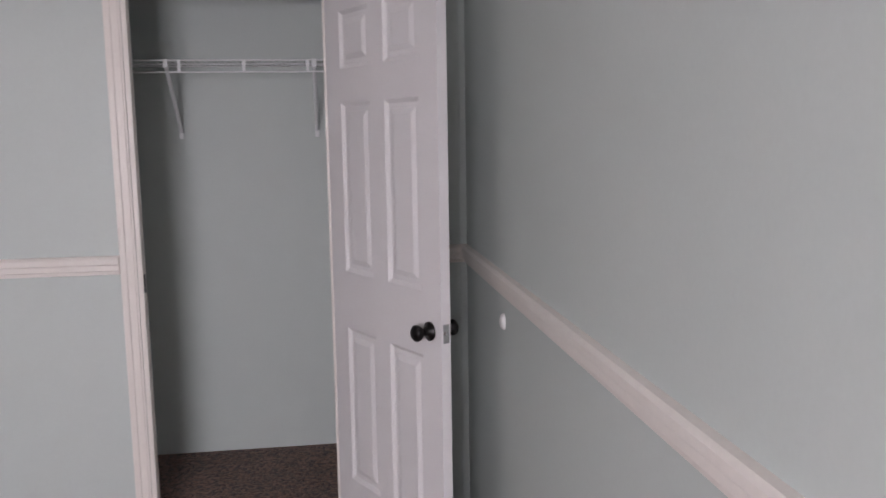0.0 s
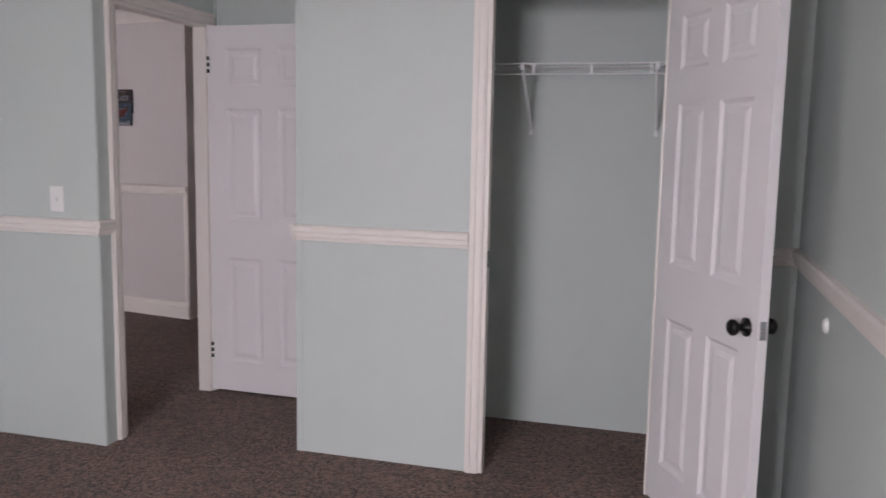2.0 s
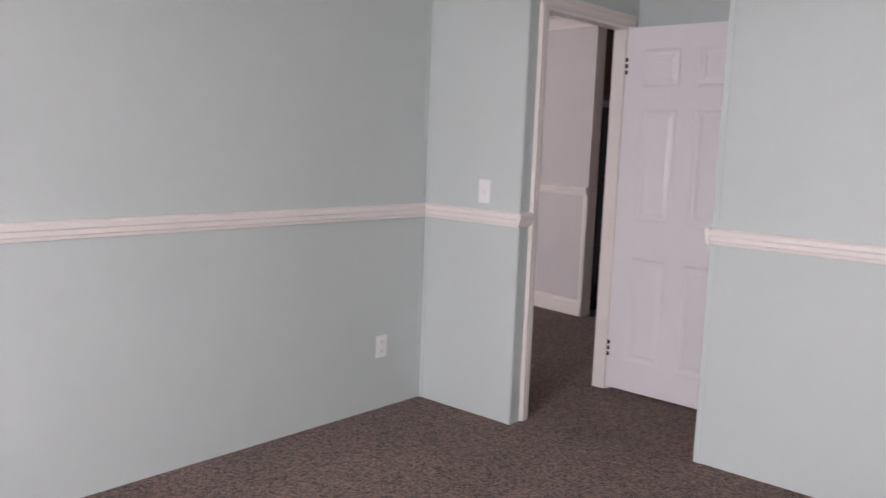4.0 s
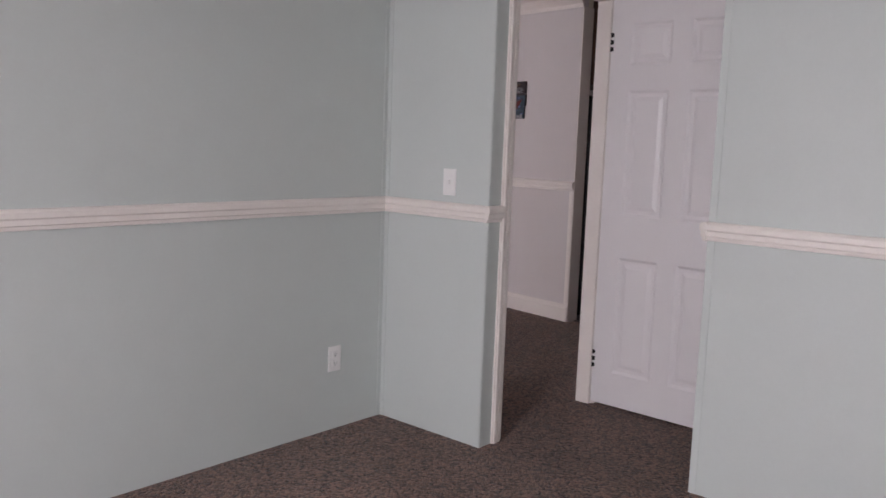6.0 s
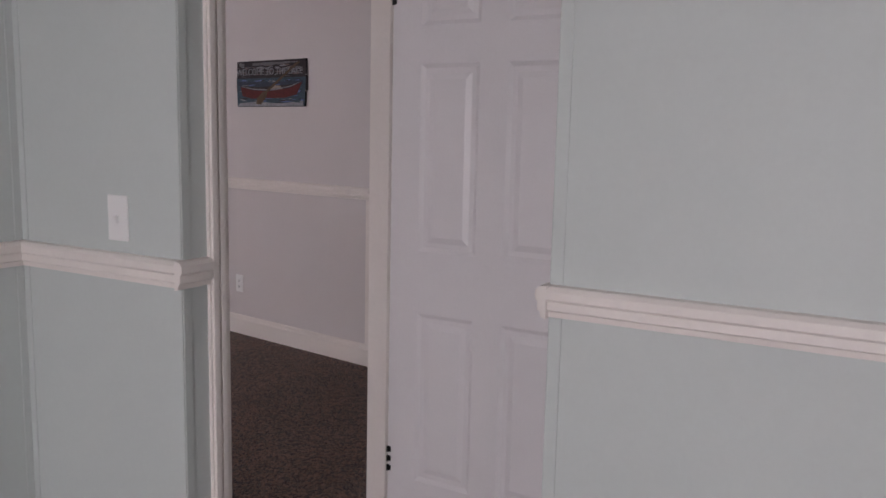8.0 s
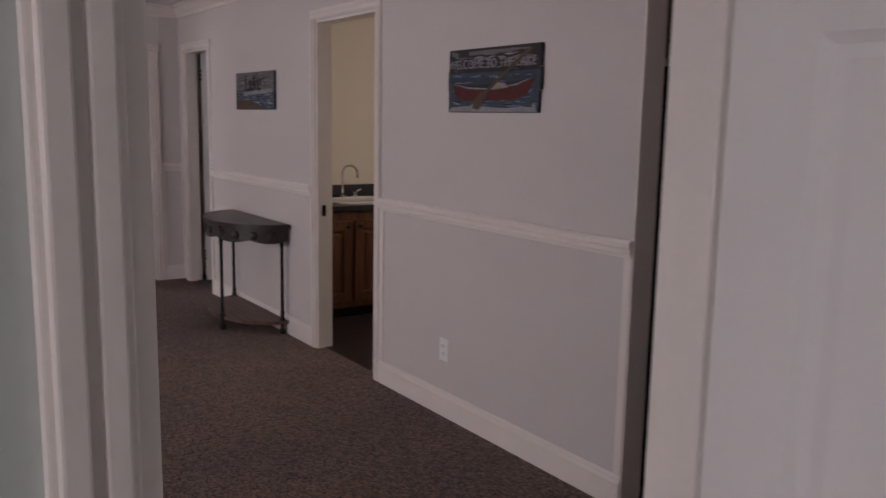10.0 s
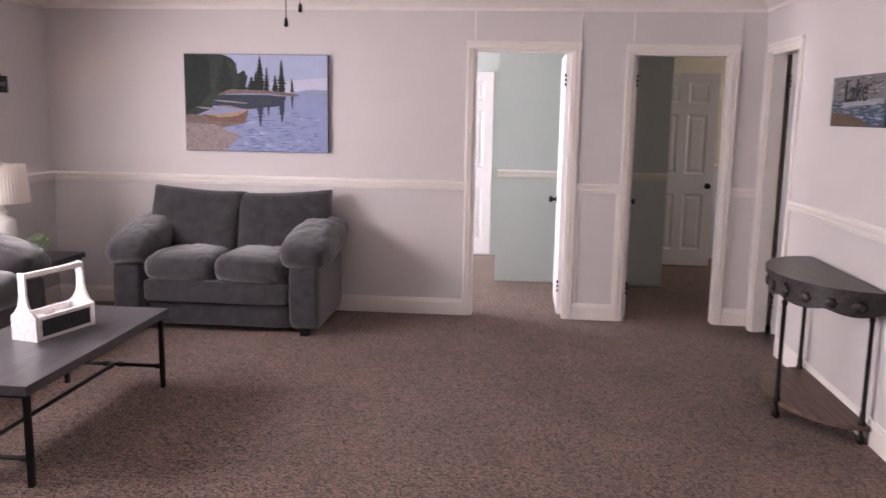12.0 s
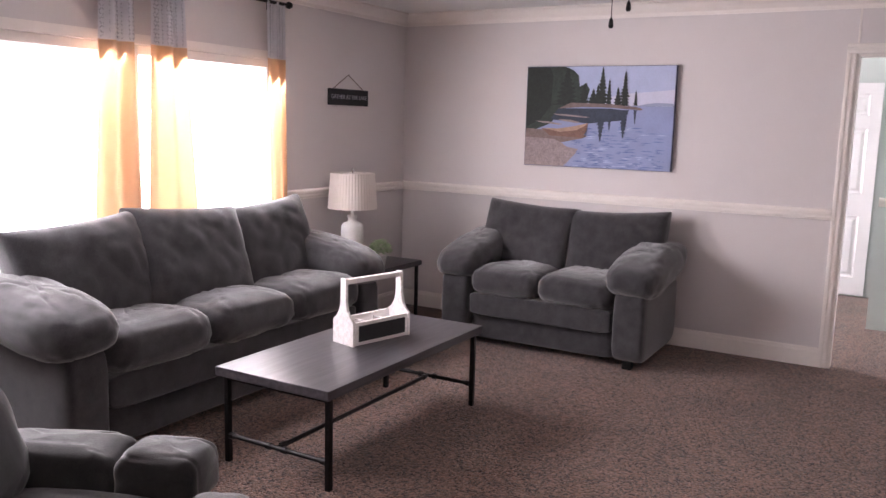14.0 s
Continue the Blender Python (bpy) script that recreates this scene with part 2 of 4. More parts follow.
def wall(name, material, x0, x1, y0, y1, holes=(), z0=0.0, z1=H, label=""):
    """A straight wall with openings (from, to, sill, head) along its length."""
    bm, along_x = bmesh.new(), (x1 - x0) > (y1 - y0)
    a0, a1 = (x0, x1) if along_x else (y0, y1)

    def seg(s0, s1, b0, b1):
        if s1 - s0 > 1e-4 and b1 - b0 > 1e-4:
            bx(bm, *((s0, s1, y0, y1) if along_x else (x0, x1, s0, s1)), b0, b1)

    at = a0
    for h0, h1, sill, head in sorted(holes):
        seg(at, h0, z0, z1)
        seg(h0, h1, z0, sill)
        seg(h0, h1, head, z1)
        at = h1
    seg(at, a1, z0, z1)
    return setting(name, bm, material, label)


def strip(bm, p, q, out, prof):
    """A moulding from p to q on a wall with the outward direction out; prof: rows of (depth, height)."""
    p, q, out = Vector(p), Vector(q), Vector(out)
    ends = []
    for base in (p, q):
        ends.append([bm.verts.new(base + out * d + Vector((0, 0, z))) for d, z in prof])
    n = len(prof)
    for k in range(n):
        bm.faces.new((ends[0][k], ends[0][(k + 1) % n], ends[1][(k + 1) % n], ends[1][k]))
    bm.faces.new(ends[0])
    bm.faces.new(ends[1][::-1])


RAIL = [(0, 0.985), (0.012, 0.988), (0.014, 1.000), (0.020, 1.004), (0.020, 1.022), (0.026, 1.028), (0.026, 1.046), (0.018, 1.055), (0, 1.057)]
BASE = [(0, 0), (0.014, 0), (0.014, 0.100), (0.009, 0.112), (0.009, 0.120), (0.004, 0.130), (0, 0.130)]
CROWN = [(0, H - 0.10), (0.010, H - 0.10), (0.012, H - 0.075), (0.035, H - 0.050), (0.055, H - 0.022), (0.075, H - 0.012), (0.075, H - 0.002), (0, H - 0.002)]


def casing(name, plane, out, a0, a1, head, along, w=0.06):
    """Fluted casing on one face of a doorway: two legs and a head, butted. plane: the wall's face; out: +1 or -1; along: 'x' or 'y'."""
    ob = tagged(new(name), "off-white fluted casing round a doorway", kind="structure")
    steps = [(0.0, 1.0, 0.010), (0.12, 0.42, 0.015), (0.58, 0.90, 0.018)]

    def piece(nm, lo_hi):
        bm = bmesh.new()
        for lo, hi, d in steps:
            u0, u1, z0, z1 = lo_hi(lo, hi)
            f0, f1 = sorted((plane, plane + out * d))
            bx(bm, *((u0, u1, f0, f1) if along == "x" else (f0, f1, u0, u1)), z0, z1, 0.0025)
        part(nm, bm, TRIM, ob)

    piece("casing_leg", lambda lo, hi: (a0 - w * hi, a0 - w * lo, 0, head + 0.001))
    piece("casing_leg", lambda lo, hi: (a1 + w * lo, a1 + w * hi, 0, head + 0.001))
    piece("casing_head", lambda lo, hi: (a0 - w, a1 + w, head + 0.002 + w * lo, head + 0.002 + w * hi))
    return ob


def jamb(name, along, a0, a1, f0, f1, head, t=0.018):
    """The lining of a doorway through a wall from f0 to f1, with its stop."""
    bm = bmesh.new()
    mid = (f0 + f1) / 2
    for s0, s1 in ((a0, a0 + t), (a1 - t, a1)):
        bx(bm, *((s0, s1, f0, f1) if along == "x" else (f0, f1, s0, s1)), 0, head, 0.002)
    bx(bm, *((a0 + t, a1 - t, f0, f1) if along == "x" else (f0, f1, a0 + t, a1 - t)), head - t, head, 0.002)
    return setting(name, bm, TRIM, "off-white lining of a doorway")


GLOW = bpy.data.materials.new("overcast_sky_glow")
GLOW.use_nodes = True
ge = GLOW.node_tree.nodes["Principled BSDF"]
ge.inputs["Base Color"].default_value = (0.8, 0.8, 0.8, 1)
ge.inputs["Emission Color"].default_value, ge.inputs["Emission Strength"].default_value = (0.97, 0.99, 1.0, 1), 2.6

# ---- floors, ceilings, ground ----
GRASS = mat("outside_grass", (0.07, 0.10, 0.04), 0.9, var=0.3, scale=0.6, fine=20, bump=0.3)
setting("ground", box(-400, 400, -400, 400, -0.62, -0.60), GRASS, "grass ground around the house")
setting("floor", box(-13.3, 1.85, -2.6, 7.2, -0.12, 0.0), CARPET, "brown cut-pile carpet over the whole house")
setting("floor_bath", box(-7.4, -5.0, 4.70, 6.7, 0.0, 0.006), VINYL, "dark vinyl floor in the bathroom")
setting("floor_utility", box(-9.1, -7.45, 4.70, 6.7, 0.0, 0.006), VINYL, "dark vinyl floor behind a narrow door")
setting("floor_kitchen", box(-4.95, -2.35, 4.72, 7.1, 0.0, 0.006), VINYL, "dark vinyl floor in the kitchen")
setting("ceiling", box(-13.3, 1.85, -2.6, 7.2, H, H + 0.1), CEIL, "white textured ceiling")
setting("backdrop", box(-9.5, -3.2, -2.12, -2.10, -0.5, 3.2), GLOW, "plain bright sky outside the living room windows")
setting("roof", box(-13.6, 2.1, -2.9, 7.5, H + 0.12, H + 0.3), CEIL, "low roof of the house")

# ---- bedroom walls ----
DW = (2.555, 3.335, 0, 2.045)
CW = (-0.480, 0.245, 0, 2.045)
XR = 0.755
turned(wall("wall_bedroom_left", MINT, -2.865, -2.815, -2.30, 2.415))
turned(wall("wall_bedroom_switch", MINT, -2.865, -2.200, 2.415, 2.465))
turned(wall("wall_bedroom_door", MINT, -2.250, -2.200, 2.465, 3.440, [DW]))
turned(wall("wall_hall_door", GREIGE, -2.275, -2.252, 2.467, 3.490, [DW]))
turned(wall("wall_bedroom_back", MINT, -2.250, -1.290, 3.440, 3.490))
turned(wall("wall_closet_side", MINT, -1.340, -1.290, 2.700, 3.440))
turned(wall("wall_closet_front", MINT, -1.340, XR, 2.650, 2.700, [CW]))
turned(wall("wall_closet_back", MINT, -1.290, XR, 3.400, 3.438))
turned(wall("wall_bedroom_right", MINT, XR, XR + 0.05, -2.30, 3.440))
turned(wall("wall_bedroom_rear", MINT, -2.865, XR + 0.05, -2.350, -2.300, [(-1.25, -0.15, 0.80, 1.98)]))
for k, (p, q, out) in enumerate((
    ((-2.815, -2.30, 0), (-2.815, 2.415, 0), (1, 0, 0)),
    ((-2.815, 2.415, 0), (-2.200, 2.415, 0), (0, -1, 0)),
    ((-2.200, 2.389, 0), (-2.200, 2.495, 0), (1, 0, 0)),
    ((-1.340, 2.650, 0), (-0.541, 2.650, 0), (0, -1, 0)),
    ((-1.340, 2.624, 0), (-1.340, 3.438, 0), (-1, 0, 0)),
    ((0.306, 2.650, 0), (XR, 2.650, 0), (0, -1, 0)),
    ((XR, 2.650, 0), (XR, -2.30, 0), (-1, 0, 0)),
)):
    bm = bmesh.new()
    strip(bm, p, q, out, RAIL)
    turned(setting("chair_rail_bedroom_%d" % (k + 1), bm, TRIM, "off-white stepped chair rail on a mint wall"))
bm = bmesh.new()
for x0, x1, y0, y1 in ((-2.235, -2.200, 2.412, 2.415), (-2.200, -2.197, 2.415, 2.440), (-2.815, -2.790, 2.412, 2.415), (-2.815, -2.812, 2.390, 2.412),
                       (-1.340, -1.312, 2.647, 2.650), (-1.343, -1.340, 2.650, 2.675), (-2.200, -2.197, 3.415, 3.440), (-2.197, -2.172, 3.437, 3.440), (XR - 0.025, XR, 2.647, 2.650)):
    bx(bm, x0, x1, y0, y1, 0, 0.984, 0.001)
    bx(bm, x0, x1, y0, y1, 1.058, H, 0.001)
turned(setting("trim_bedroom_corners", bm, MINT, "mint-painted corner battens"))
turned(casing("casing_bedroom", -2.200, 1, DW[0], DW[1], 2.045, "y"))
turned(casing("casing_hall", -2.275, -1, DW[0], DW[1], 2.045, "y"))
turned(jamb("jamb_bedroom", "y", DW[0], DW[1], -2.276, -2.199, 2.045))
turned(casing("casing_closet", 2.650, -1, CW[0], CW[1], 2.045, "x"))
turned(jamb("jamb_closet", "x", CW[0], CW[1], 2.649, 2.701, 2.045))

# ---- living room walls ----
XF, YR, YW = -8.970, 4.646, -0.836
D1, D2 = (2.535, 3.270, 0, 2.045), (3.712, 4.412, 0, 2.030)
D3, DB = (-8.800, -8.190, 0, 2.030), (-6.215, -5.470, 0, 2.075)
XK = -3.559
WA, WB = (-6.10, -4.70, 0.80, 1.93), (-7.40, -6.22, 0.80, 1.93)
wall("wall_far", GREIGE, XF - 0.05, XF, YW, YR, [D1, D2])
wall("wall_right", GREIGE, XF, XK, YR, YR + 0.05, [D3, DB])
wall("wall_right_inner", CREAM, XF, XK, YR + 0.05, YR + 0.10, [D3, DB])
wall("wall_window", GREIGE, XF - 0.05, -2.88, YW - 0.10, YW, [WA, WB])
wall("wall_near", GREIGE, -2.930, -2.880, YW, 2.372)
wall("wall_hall_end", GREIGE, -2.930, -2.125, 2.372, 2.417)
wall("wall_hall_side", GREIGE, -2.262, -2.222, 3.395, 7.10)
wall("wall_kitchen_back", GREIGE, -5.0, -2.26, 7.10, 7.15)
wall("wall_kitchen_side", GREIGE, -5.00, -4.95, 4.746, 7.10)
bm = bmesh.new()
for y0, y1 in ((YW, 2.475), (3.330, 3.652), (4.472, YR)):
    strip(bm, (XF, y0, 0), (XF, y1, 0), (1, 0, 0), RAIL)
for x0, x1 in ((-8.130, -6.275), (-5.410, XK)):
    strip(bm, (x0, YR, 0), (x1, YR, 0), (0, -1, 0), RAIL)
strip(bm, (XF, YW, 0), (-7.46, YW, 0), (0, 1, 0), RAIL)
strip(bm, (-2.93, YW, 0), (-2.93, 2.417, 0), (-1, 0, 0), RAIL)
setting("chair_rail_living", bm, TRIM, "off-white stepped chair rail on the greige walls")
bm = bmesh.new()
for y0, y1 in ((YW, 2.475), (3.330, 3.652), (4.472, YR)):
    strip(bm, (XF, y0, 0), (XF, y1, 0), (1, 0, 0), BASE)
for x0, x1 in ((-8.130, -6.275), (-5.410, XK)):
    strip(bm, (x0, YR, 0), (x1, YR, 0), (0, -1, 0), BASE)
strip(bm, (XF, YW, 0), (-2.93, YW, 0), (0, 1, 0), BASE)
strip(bm, (-2.93, YW, 0), (-2.93, 2.417, 0), (-1, 0, 0), BASE)
setting("baseboard", bm, TRIM, "off-white baseboard with a stepped top")
bm = bmesh.new()
strip(bm, (XF, YW, 0), (XF, YR, 0), (1, 0, 0), CROWN)
strip(bm, (XF, YR, 0), (XK, YR, 0), (0, -1, 0), CROWN)
strip(bm, (XF, YW, 0), (-2.93, YW, 0), (0, 1, 0), CROWN)
setting("crown_moulding", bm, TRIM, "white crown moulding under the ceiling")
casing("casing_far_mint", XF, 1, D1[0], D1[1], 2.045, "y")
casing("casing_far_shade", XF, 1, D2[0], D2[1], 2.030, "y")
casing("casing_narrow", YR, -1, D3[0], D3[1], 2.030, "x")
casing("casing_bath", YR, -1, DB[0], DB[1], DB[3], "x")
jamb("jamb_far_mint", "y", D1[0], D1[1], XF - 0.101, XF + 0.001, 2.045)
jamb("jamb_far_shade", "y", D2[0], D2[1], XF - 0.101, XF + 0.001, 2.030)
jamb("jamb_narrow", "x", D3[0], D3[1], YR - 0.001, YR + 0.101, 2.030)
jamb("jamb_bath", "x", DB[0], DB[1], YR - 0.001, YR + 0.101, DB[3])
bm = bmesh.new()
for y in (2.535, 3.318, 3.702, 4.470):
    bx(bm, XF, XF + 0.004, y - 0.006, y + 0.006, 2.112, H - 0.10)
for y in (3.345, 3.640, 4.485):
    bx(bm, XF, XF + 0.006, y - 0.012, y + 0.012, 0.132, 0.984, 0.001)
for x in (-5.392, XK - 0.020):
    bx(bm, x - 0.018, x + 0.018, YR - 0.007, YR, 0.132, 0.984, 0.001)
bx(bm, XK - 0.001, XK + 0.006, YR - 0.004, YR + 0.104, 0, H - 0.10)
setting("trim_living_battens", bm, TRIM, "thin off-white wall battens beside the doorways")

# ---- rooms behind the doorways ----
wall("wall_room_mint_partition", MINT, -10.44, -10.39, 2.690, 3.450)
# Opening out of view, added for the mint room's fill lamp.
wall("wall_room_mint_left", MINT, -13.0, -9.02, -0.90, -0.85, [(-11.7, -10.1, 0.8, 2.0)])
wall("wall_room_mint_back", MINT, -11.86, -11.81, -0.85, 3.45)
wall("wall_room_mint_near", MINT, XF - 0.10, XF - 0.055, YW - 0.01, 3.50, [D1])
wall("wall_room_divide", MINT, -12.45, XF - 0.10, 3.450, 3.500)
wall("wall_room_shade_divide", MINT, -12.45, XF - 0.10, 3.502, 3.552)
wall("wall_room_shade_near", MINT, XF - 0.10, XF - 0.055, 3.552, 6.7, [D2])
wall("wall_room_shade_partition", MINT, -10.415, -10.365, 3.552, 4.245)
wall("wall_room_shade_back", CREAM, -12.12, -12.07, 3.552, 6.70, z0=1.03)
wall("wall_room_shade_dado", PALE, -12.12, -12.07, 3.552, 6.70, z1=1.03)
# The opening is added to let the shaded room's fill lamp in.
wall("wall_room_shade_right", CREAM, -12.07, -9.07, 6.65, 6.70, [(-11.8, -10.6, 0.9, 2.0)])
wall("wall_utility_left", CREAM, -9.02, -8.97, 4.75, 6.65)
wall("wall_utility_bath", CREAM, -7.45, -7.32, 4.746, 6.65)
wall("wall_bath_right", CREAM, -5.05, -5.00, 4.746, 6.65)
wall("wall_bath_back", CREAM, -9.07, -5.00, 6.65, 6.70)
bm = bmesh.new()
strip(bm, (-10.39, 2.690, 0), (-10.39, 3.45, 0), (1, 0, 0), RAIL)
strip(bm, (-10.365, 3.552, 0), (-10.365, 4.245, 0), (1, 0, 0), RAIL)
strip(bm, (-12.07, 3.552, 0), (-12.07, 6.65, 0), (1, 0, 0), RAIL)
setting("chair_rail_far_rooms", bm, TRIM, "off-white chair rail in the rooms behind")

# ---- doors ----


def panel_leaf(w, h, t):
    """A moulded six-panel leaf from the hinge at x = 0, both faces worked."""
    bm = bmesh.new()
    st, mid = 0.105 * w / 0.72, 0.095 * w / 0.72
    pw = (w - 2 * st - mid) / 2
    xs = [0, st, st + pw, st + pw + mid, w - st, w]
    zs = [0, 0.17, 0.76, 0.97, 1.58, 1.70, 1.90, h]
    for side in (-1, 1):
        y = side * t / 2
        for i in range(5):
            for j in range(7):
                x0, x1, z0, z1 = xs[i], xs[i + 1], zs[j], zs[j + 1]
                if i in (1, 3) and j in (1, 3, 5):
                    rings = []
                    for inset, d in ((0, 0), (0.014, 0.009), (0.030, 0.009), (0.050, 0.002)):
                        yy = y - side * d
                        rings.append([bm.verts.new(c) for c in ((x0 + inset, yy, z0 + inset), (x1 - inset, yy, z0 + inset), (x1 - inset, yy, z1 - inset), (x0 + inset, yy, z1 - inset))])
                    for a, b in zip(rings, rings[1:]):
                        for k in range(4):
                            bm.faces.new((a[k], a[(k + 1) % 4], b[(k + 1) % 4], b[k]))
                    bm.faces.new(rings[-1])
                else:
                    bm.faces.new([bm.verts.new(c) for c in ((x0, y, z0), (x1, y, z0), (x1, y, z1), (x0, y, z1))])
    for c in (((0, 0), (0, h)), ((w, 0), (w, h))):
        bm.faces.new([bm.verts.new((c[0][0], s * t / 2, z)) for s, z in ((-1, 0), (1, 0), (1, h), (-1, h))])
    for z in (0, h):
        bm.faces.new([bm.verts.new((x, s * t / 2, z)) for x, s in ((0, -1), (w, -1), (w, 1), (0, 1))])
    bmesh.ops.remove_doubles(bm, verts=bm.verts, dist=0.0004)
    return bm


def door(name, label, m, w, h=2.02, hinge_side=-1, knob=True, lift=0.016, mat_leaf=None):
    """A leaf hung at the origin along +x, with hinges and knobs."""
    ob = thing(name, label, "door", m)
    ob["kind"] = "structure"
    t = 0.035
    leaf = part("leaf", panel_leaf(w, h, t), mat_leaf or DOORW, ob)
    leaf.location.z = lift
    for z in (0.243, 1.83):
        bm = bmesh.new()
        for k in (-1, 0, 1):
            rod(bm, (-0.002, hinge_side * t / 2, z + k * 0.034 - 0.011), (-0.002, hinge_side * t / 2, z + k * 0.034 + 0.011), 0.0075, 8)
        for k in (-1, 0, 1):
            bx(bm, -0.012, 0.012, hinge_side * (t / 2 + 0.001) - 0.0015, hinge_side * (t / 2 + 0.001) + 0.0015, z + k * 0.034 - 0.009, z + k * 0.034 + 0.009)
        part("hinge", bm, BLACK, ob, "black butt hinge")
    if knob:
        for s in (-1, 1):
            bm = bmesh.new()
            lathe(bm, 0, 0, [(0.031, 0), (0.031, 0.006), (0.013, 0.010), (0.012, 0.030), (0.020, 0.036), (0.0265, 0.046), (0.0265, 0.056), (0.018, 0.064), (0.004, 0.066)], 20)
            k = part("knob", bm, BLACK, ob, "black round door knob", True)
            k.matrix_local = Matrix.Translation((w - 0.062, s * t / 2, 0.862)) @ pose(0, 0, 0, -90 * s, 0, 0)
        bm = bmesh.new()
        bx(bm, w - 0.001, w + 0.002, -0.011, 0.011, 0.832, 0.892)
        rod(bm, (w, 0, 0.862), (w + 0.010, 0, 0.862), 0.007, 10)
        part("latch", bm, CHROME, ob, "chrome latch")
    return ob


turned(door("door_bedroom", "white six-panel bedroom door standing open against the mint back wall", pose(-2.197, 3.352, 0, 0, 0, -1.0), 0.745))
turned(door("door_closet", "white six-panel closet door standing open towards the wall", pose(0.252, 2.632, 0, 0, 0, -63.0), 0.715, hinge_side=1))
door("door_far_mint", "white six-panel door opened into the bright mint room", pose(XF - 0.085, 3.236, 0, 0, 0, 180), 0.70, 2.01, hinge_side=1)
door("door_far_shade", "white six-panel door opened into the shaded room", pose(XF - 0.085, 3.735, 0, 0, 0, 175), 0.68, 2.01)
door("door_narrow", "white six-panel door of a narrow room, half open", pose(-8.712, YR + 0.118, 0, 0, 0, 80), 0.57, 2.00, hinge_side=1)
door("door_mint_inner", "white six-panel door in the bright mint room", pose(-11.785, 1.90, 0, 0, 0, 90), 0.69, 2.0, knob=False)
door("door_shade_inner", "white six-panel door in the shaded room", pose(-11.49, 4.215, 0, 0, 0, 90), 0.70, 2.0, mat_leaf=DOORW)
for x, y, z in ((-2.238, DW[0] + 0.0185, 0.945), (CW[0] + 0.0185, 2.676, 0.945), (DB[0] + 0.0185, YR + 0.05, 0.90)):
    bm = bmesh.new()
    if y < 2.6:
        bx(bm, x - 0.014, x + 0.014, y, y + 0.002, z - 0.035, z + 0.035)
    else:
        bx(bm, x, x + 0.002, y - 0.022, y + 0.006, z - 0.035, z + 0.035)
    strike = setting("strike_plate", bm, BLACK, "dark strike plate in the door lining")
    if x > -3:
        turned(strike)

# ---- windows ----


def window(name, x0, x1, y, z0, z1, face):
    """A sash window in a wall along x; face: +1 where the room lies towards +y."""
    ob = thing(name, "white sash window with bright daylight behind", "window", pose((x0 + x1) / 2, y, z0))
    ob["kind"] = "structure"
    w, h = x1 - x0, z1 - z0
    bm = bmesh.new()
    for a in ((-w / 2, -w / 2 + 0.05, 0, h), (w / 2 - 0.05, w / 2, 0, h), (-w / 2 + 0.05, w / 2 - 0.05, h - 0.05, h), (-w / 2 + 0.05, w / 2 - 0.05, 0, 0.05)):
        bx(bm, a[0], a[1], -0.03, 0.03, a[2], a[3], 0.003)
    part("window_frame", bm, TRIM, ob)
    for lo, hi in ((0.05, h - 0.05),):
        p = part("pane", box(-w / 2 + 0.05, w / 2 - 0.05, -0.003, 0.003, lo, hi), GLASS, ob)
        p.visible_shadow = False
    bm = bmesh.new()
    for a in ((-w / 2 - 0.055, -w / 2, -0.055, h + 0.055), (w / 2, w / 2 + 0.055, -0.055, h + 0.055), (-w / 2, w / 2, h, h + 0.055), (-w / 2, w / 2, -0.055, 0)):
        bx(bm, a[0], a[1], face * 0.05 - 0.008, face * 0.05 + 0.010, a[2], a[3], 0.003)
    part("window_casing", bm, TRIM, ob)
    return ob


window("window_living_a", WA[0], WA[1], YW - 0.05, WA[2], WA[3], 1)
window("window_living_b", WB[0], WB[1], YW - 0.05, WB[2], WB[3], 1)
# Unseen window, added only where the shaded room's fill lamp shines in.
window("added_window_shade_room", -11.8, -10.6, 6.66, 0.90, 2.00, -1)
turned(window("window_bedroom", -1.25, -0.15, -2.34, 0.80, 1.98, 1))
# Unseen window, added to go with the mint room's fill lamp.
window("added_window_mint_room", -11.7, -10.1, -0.89, 0.80, 2.00, 1)

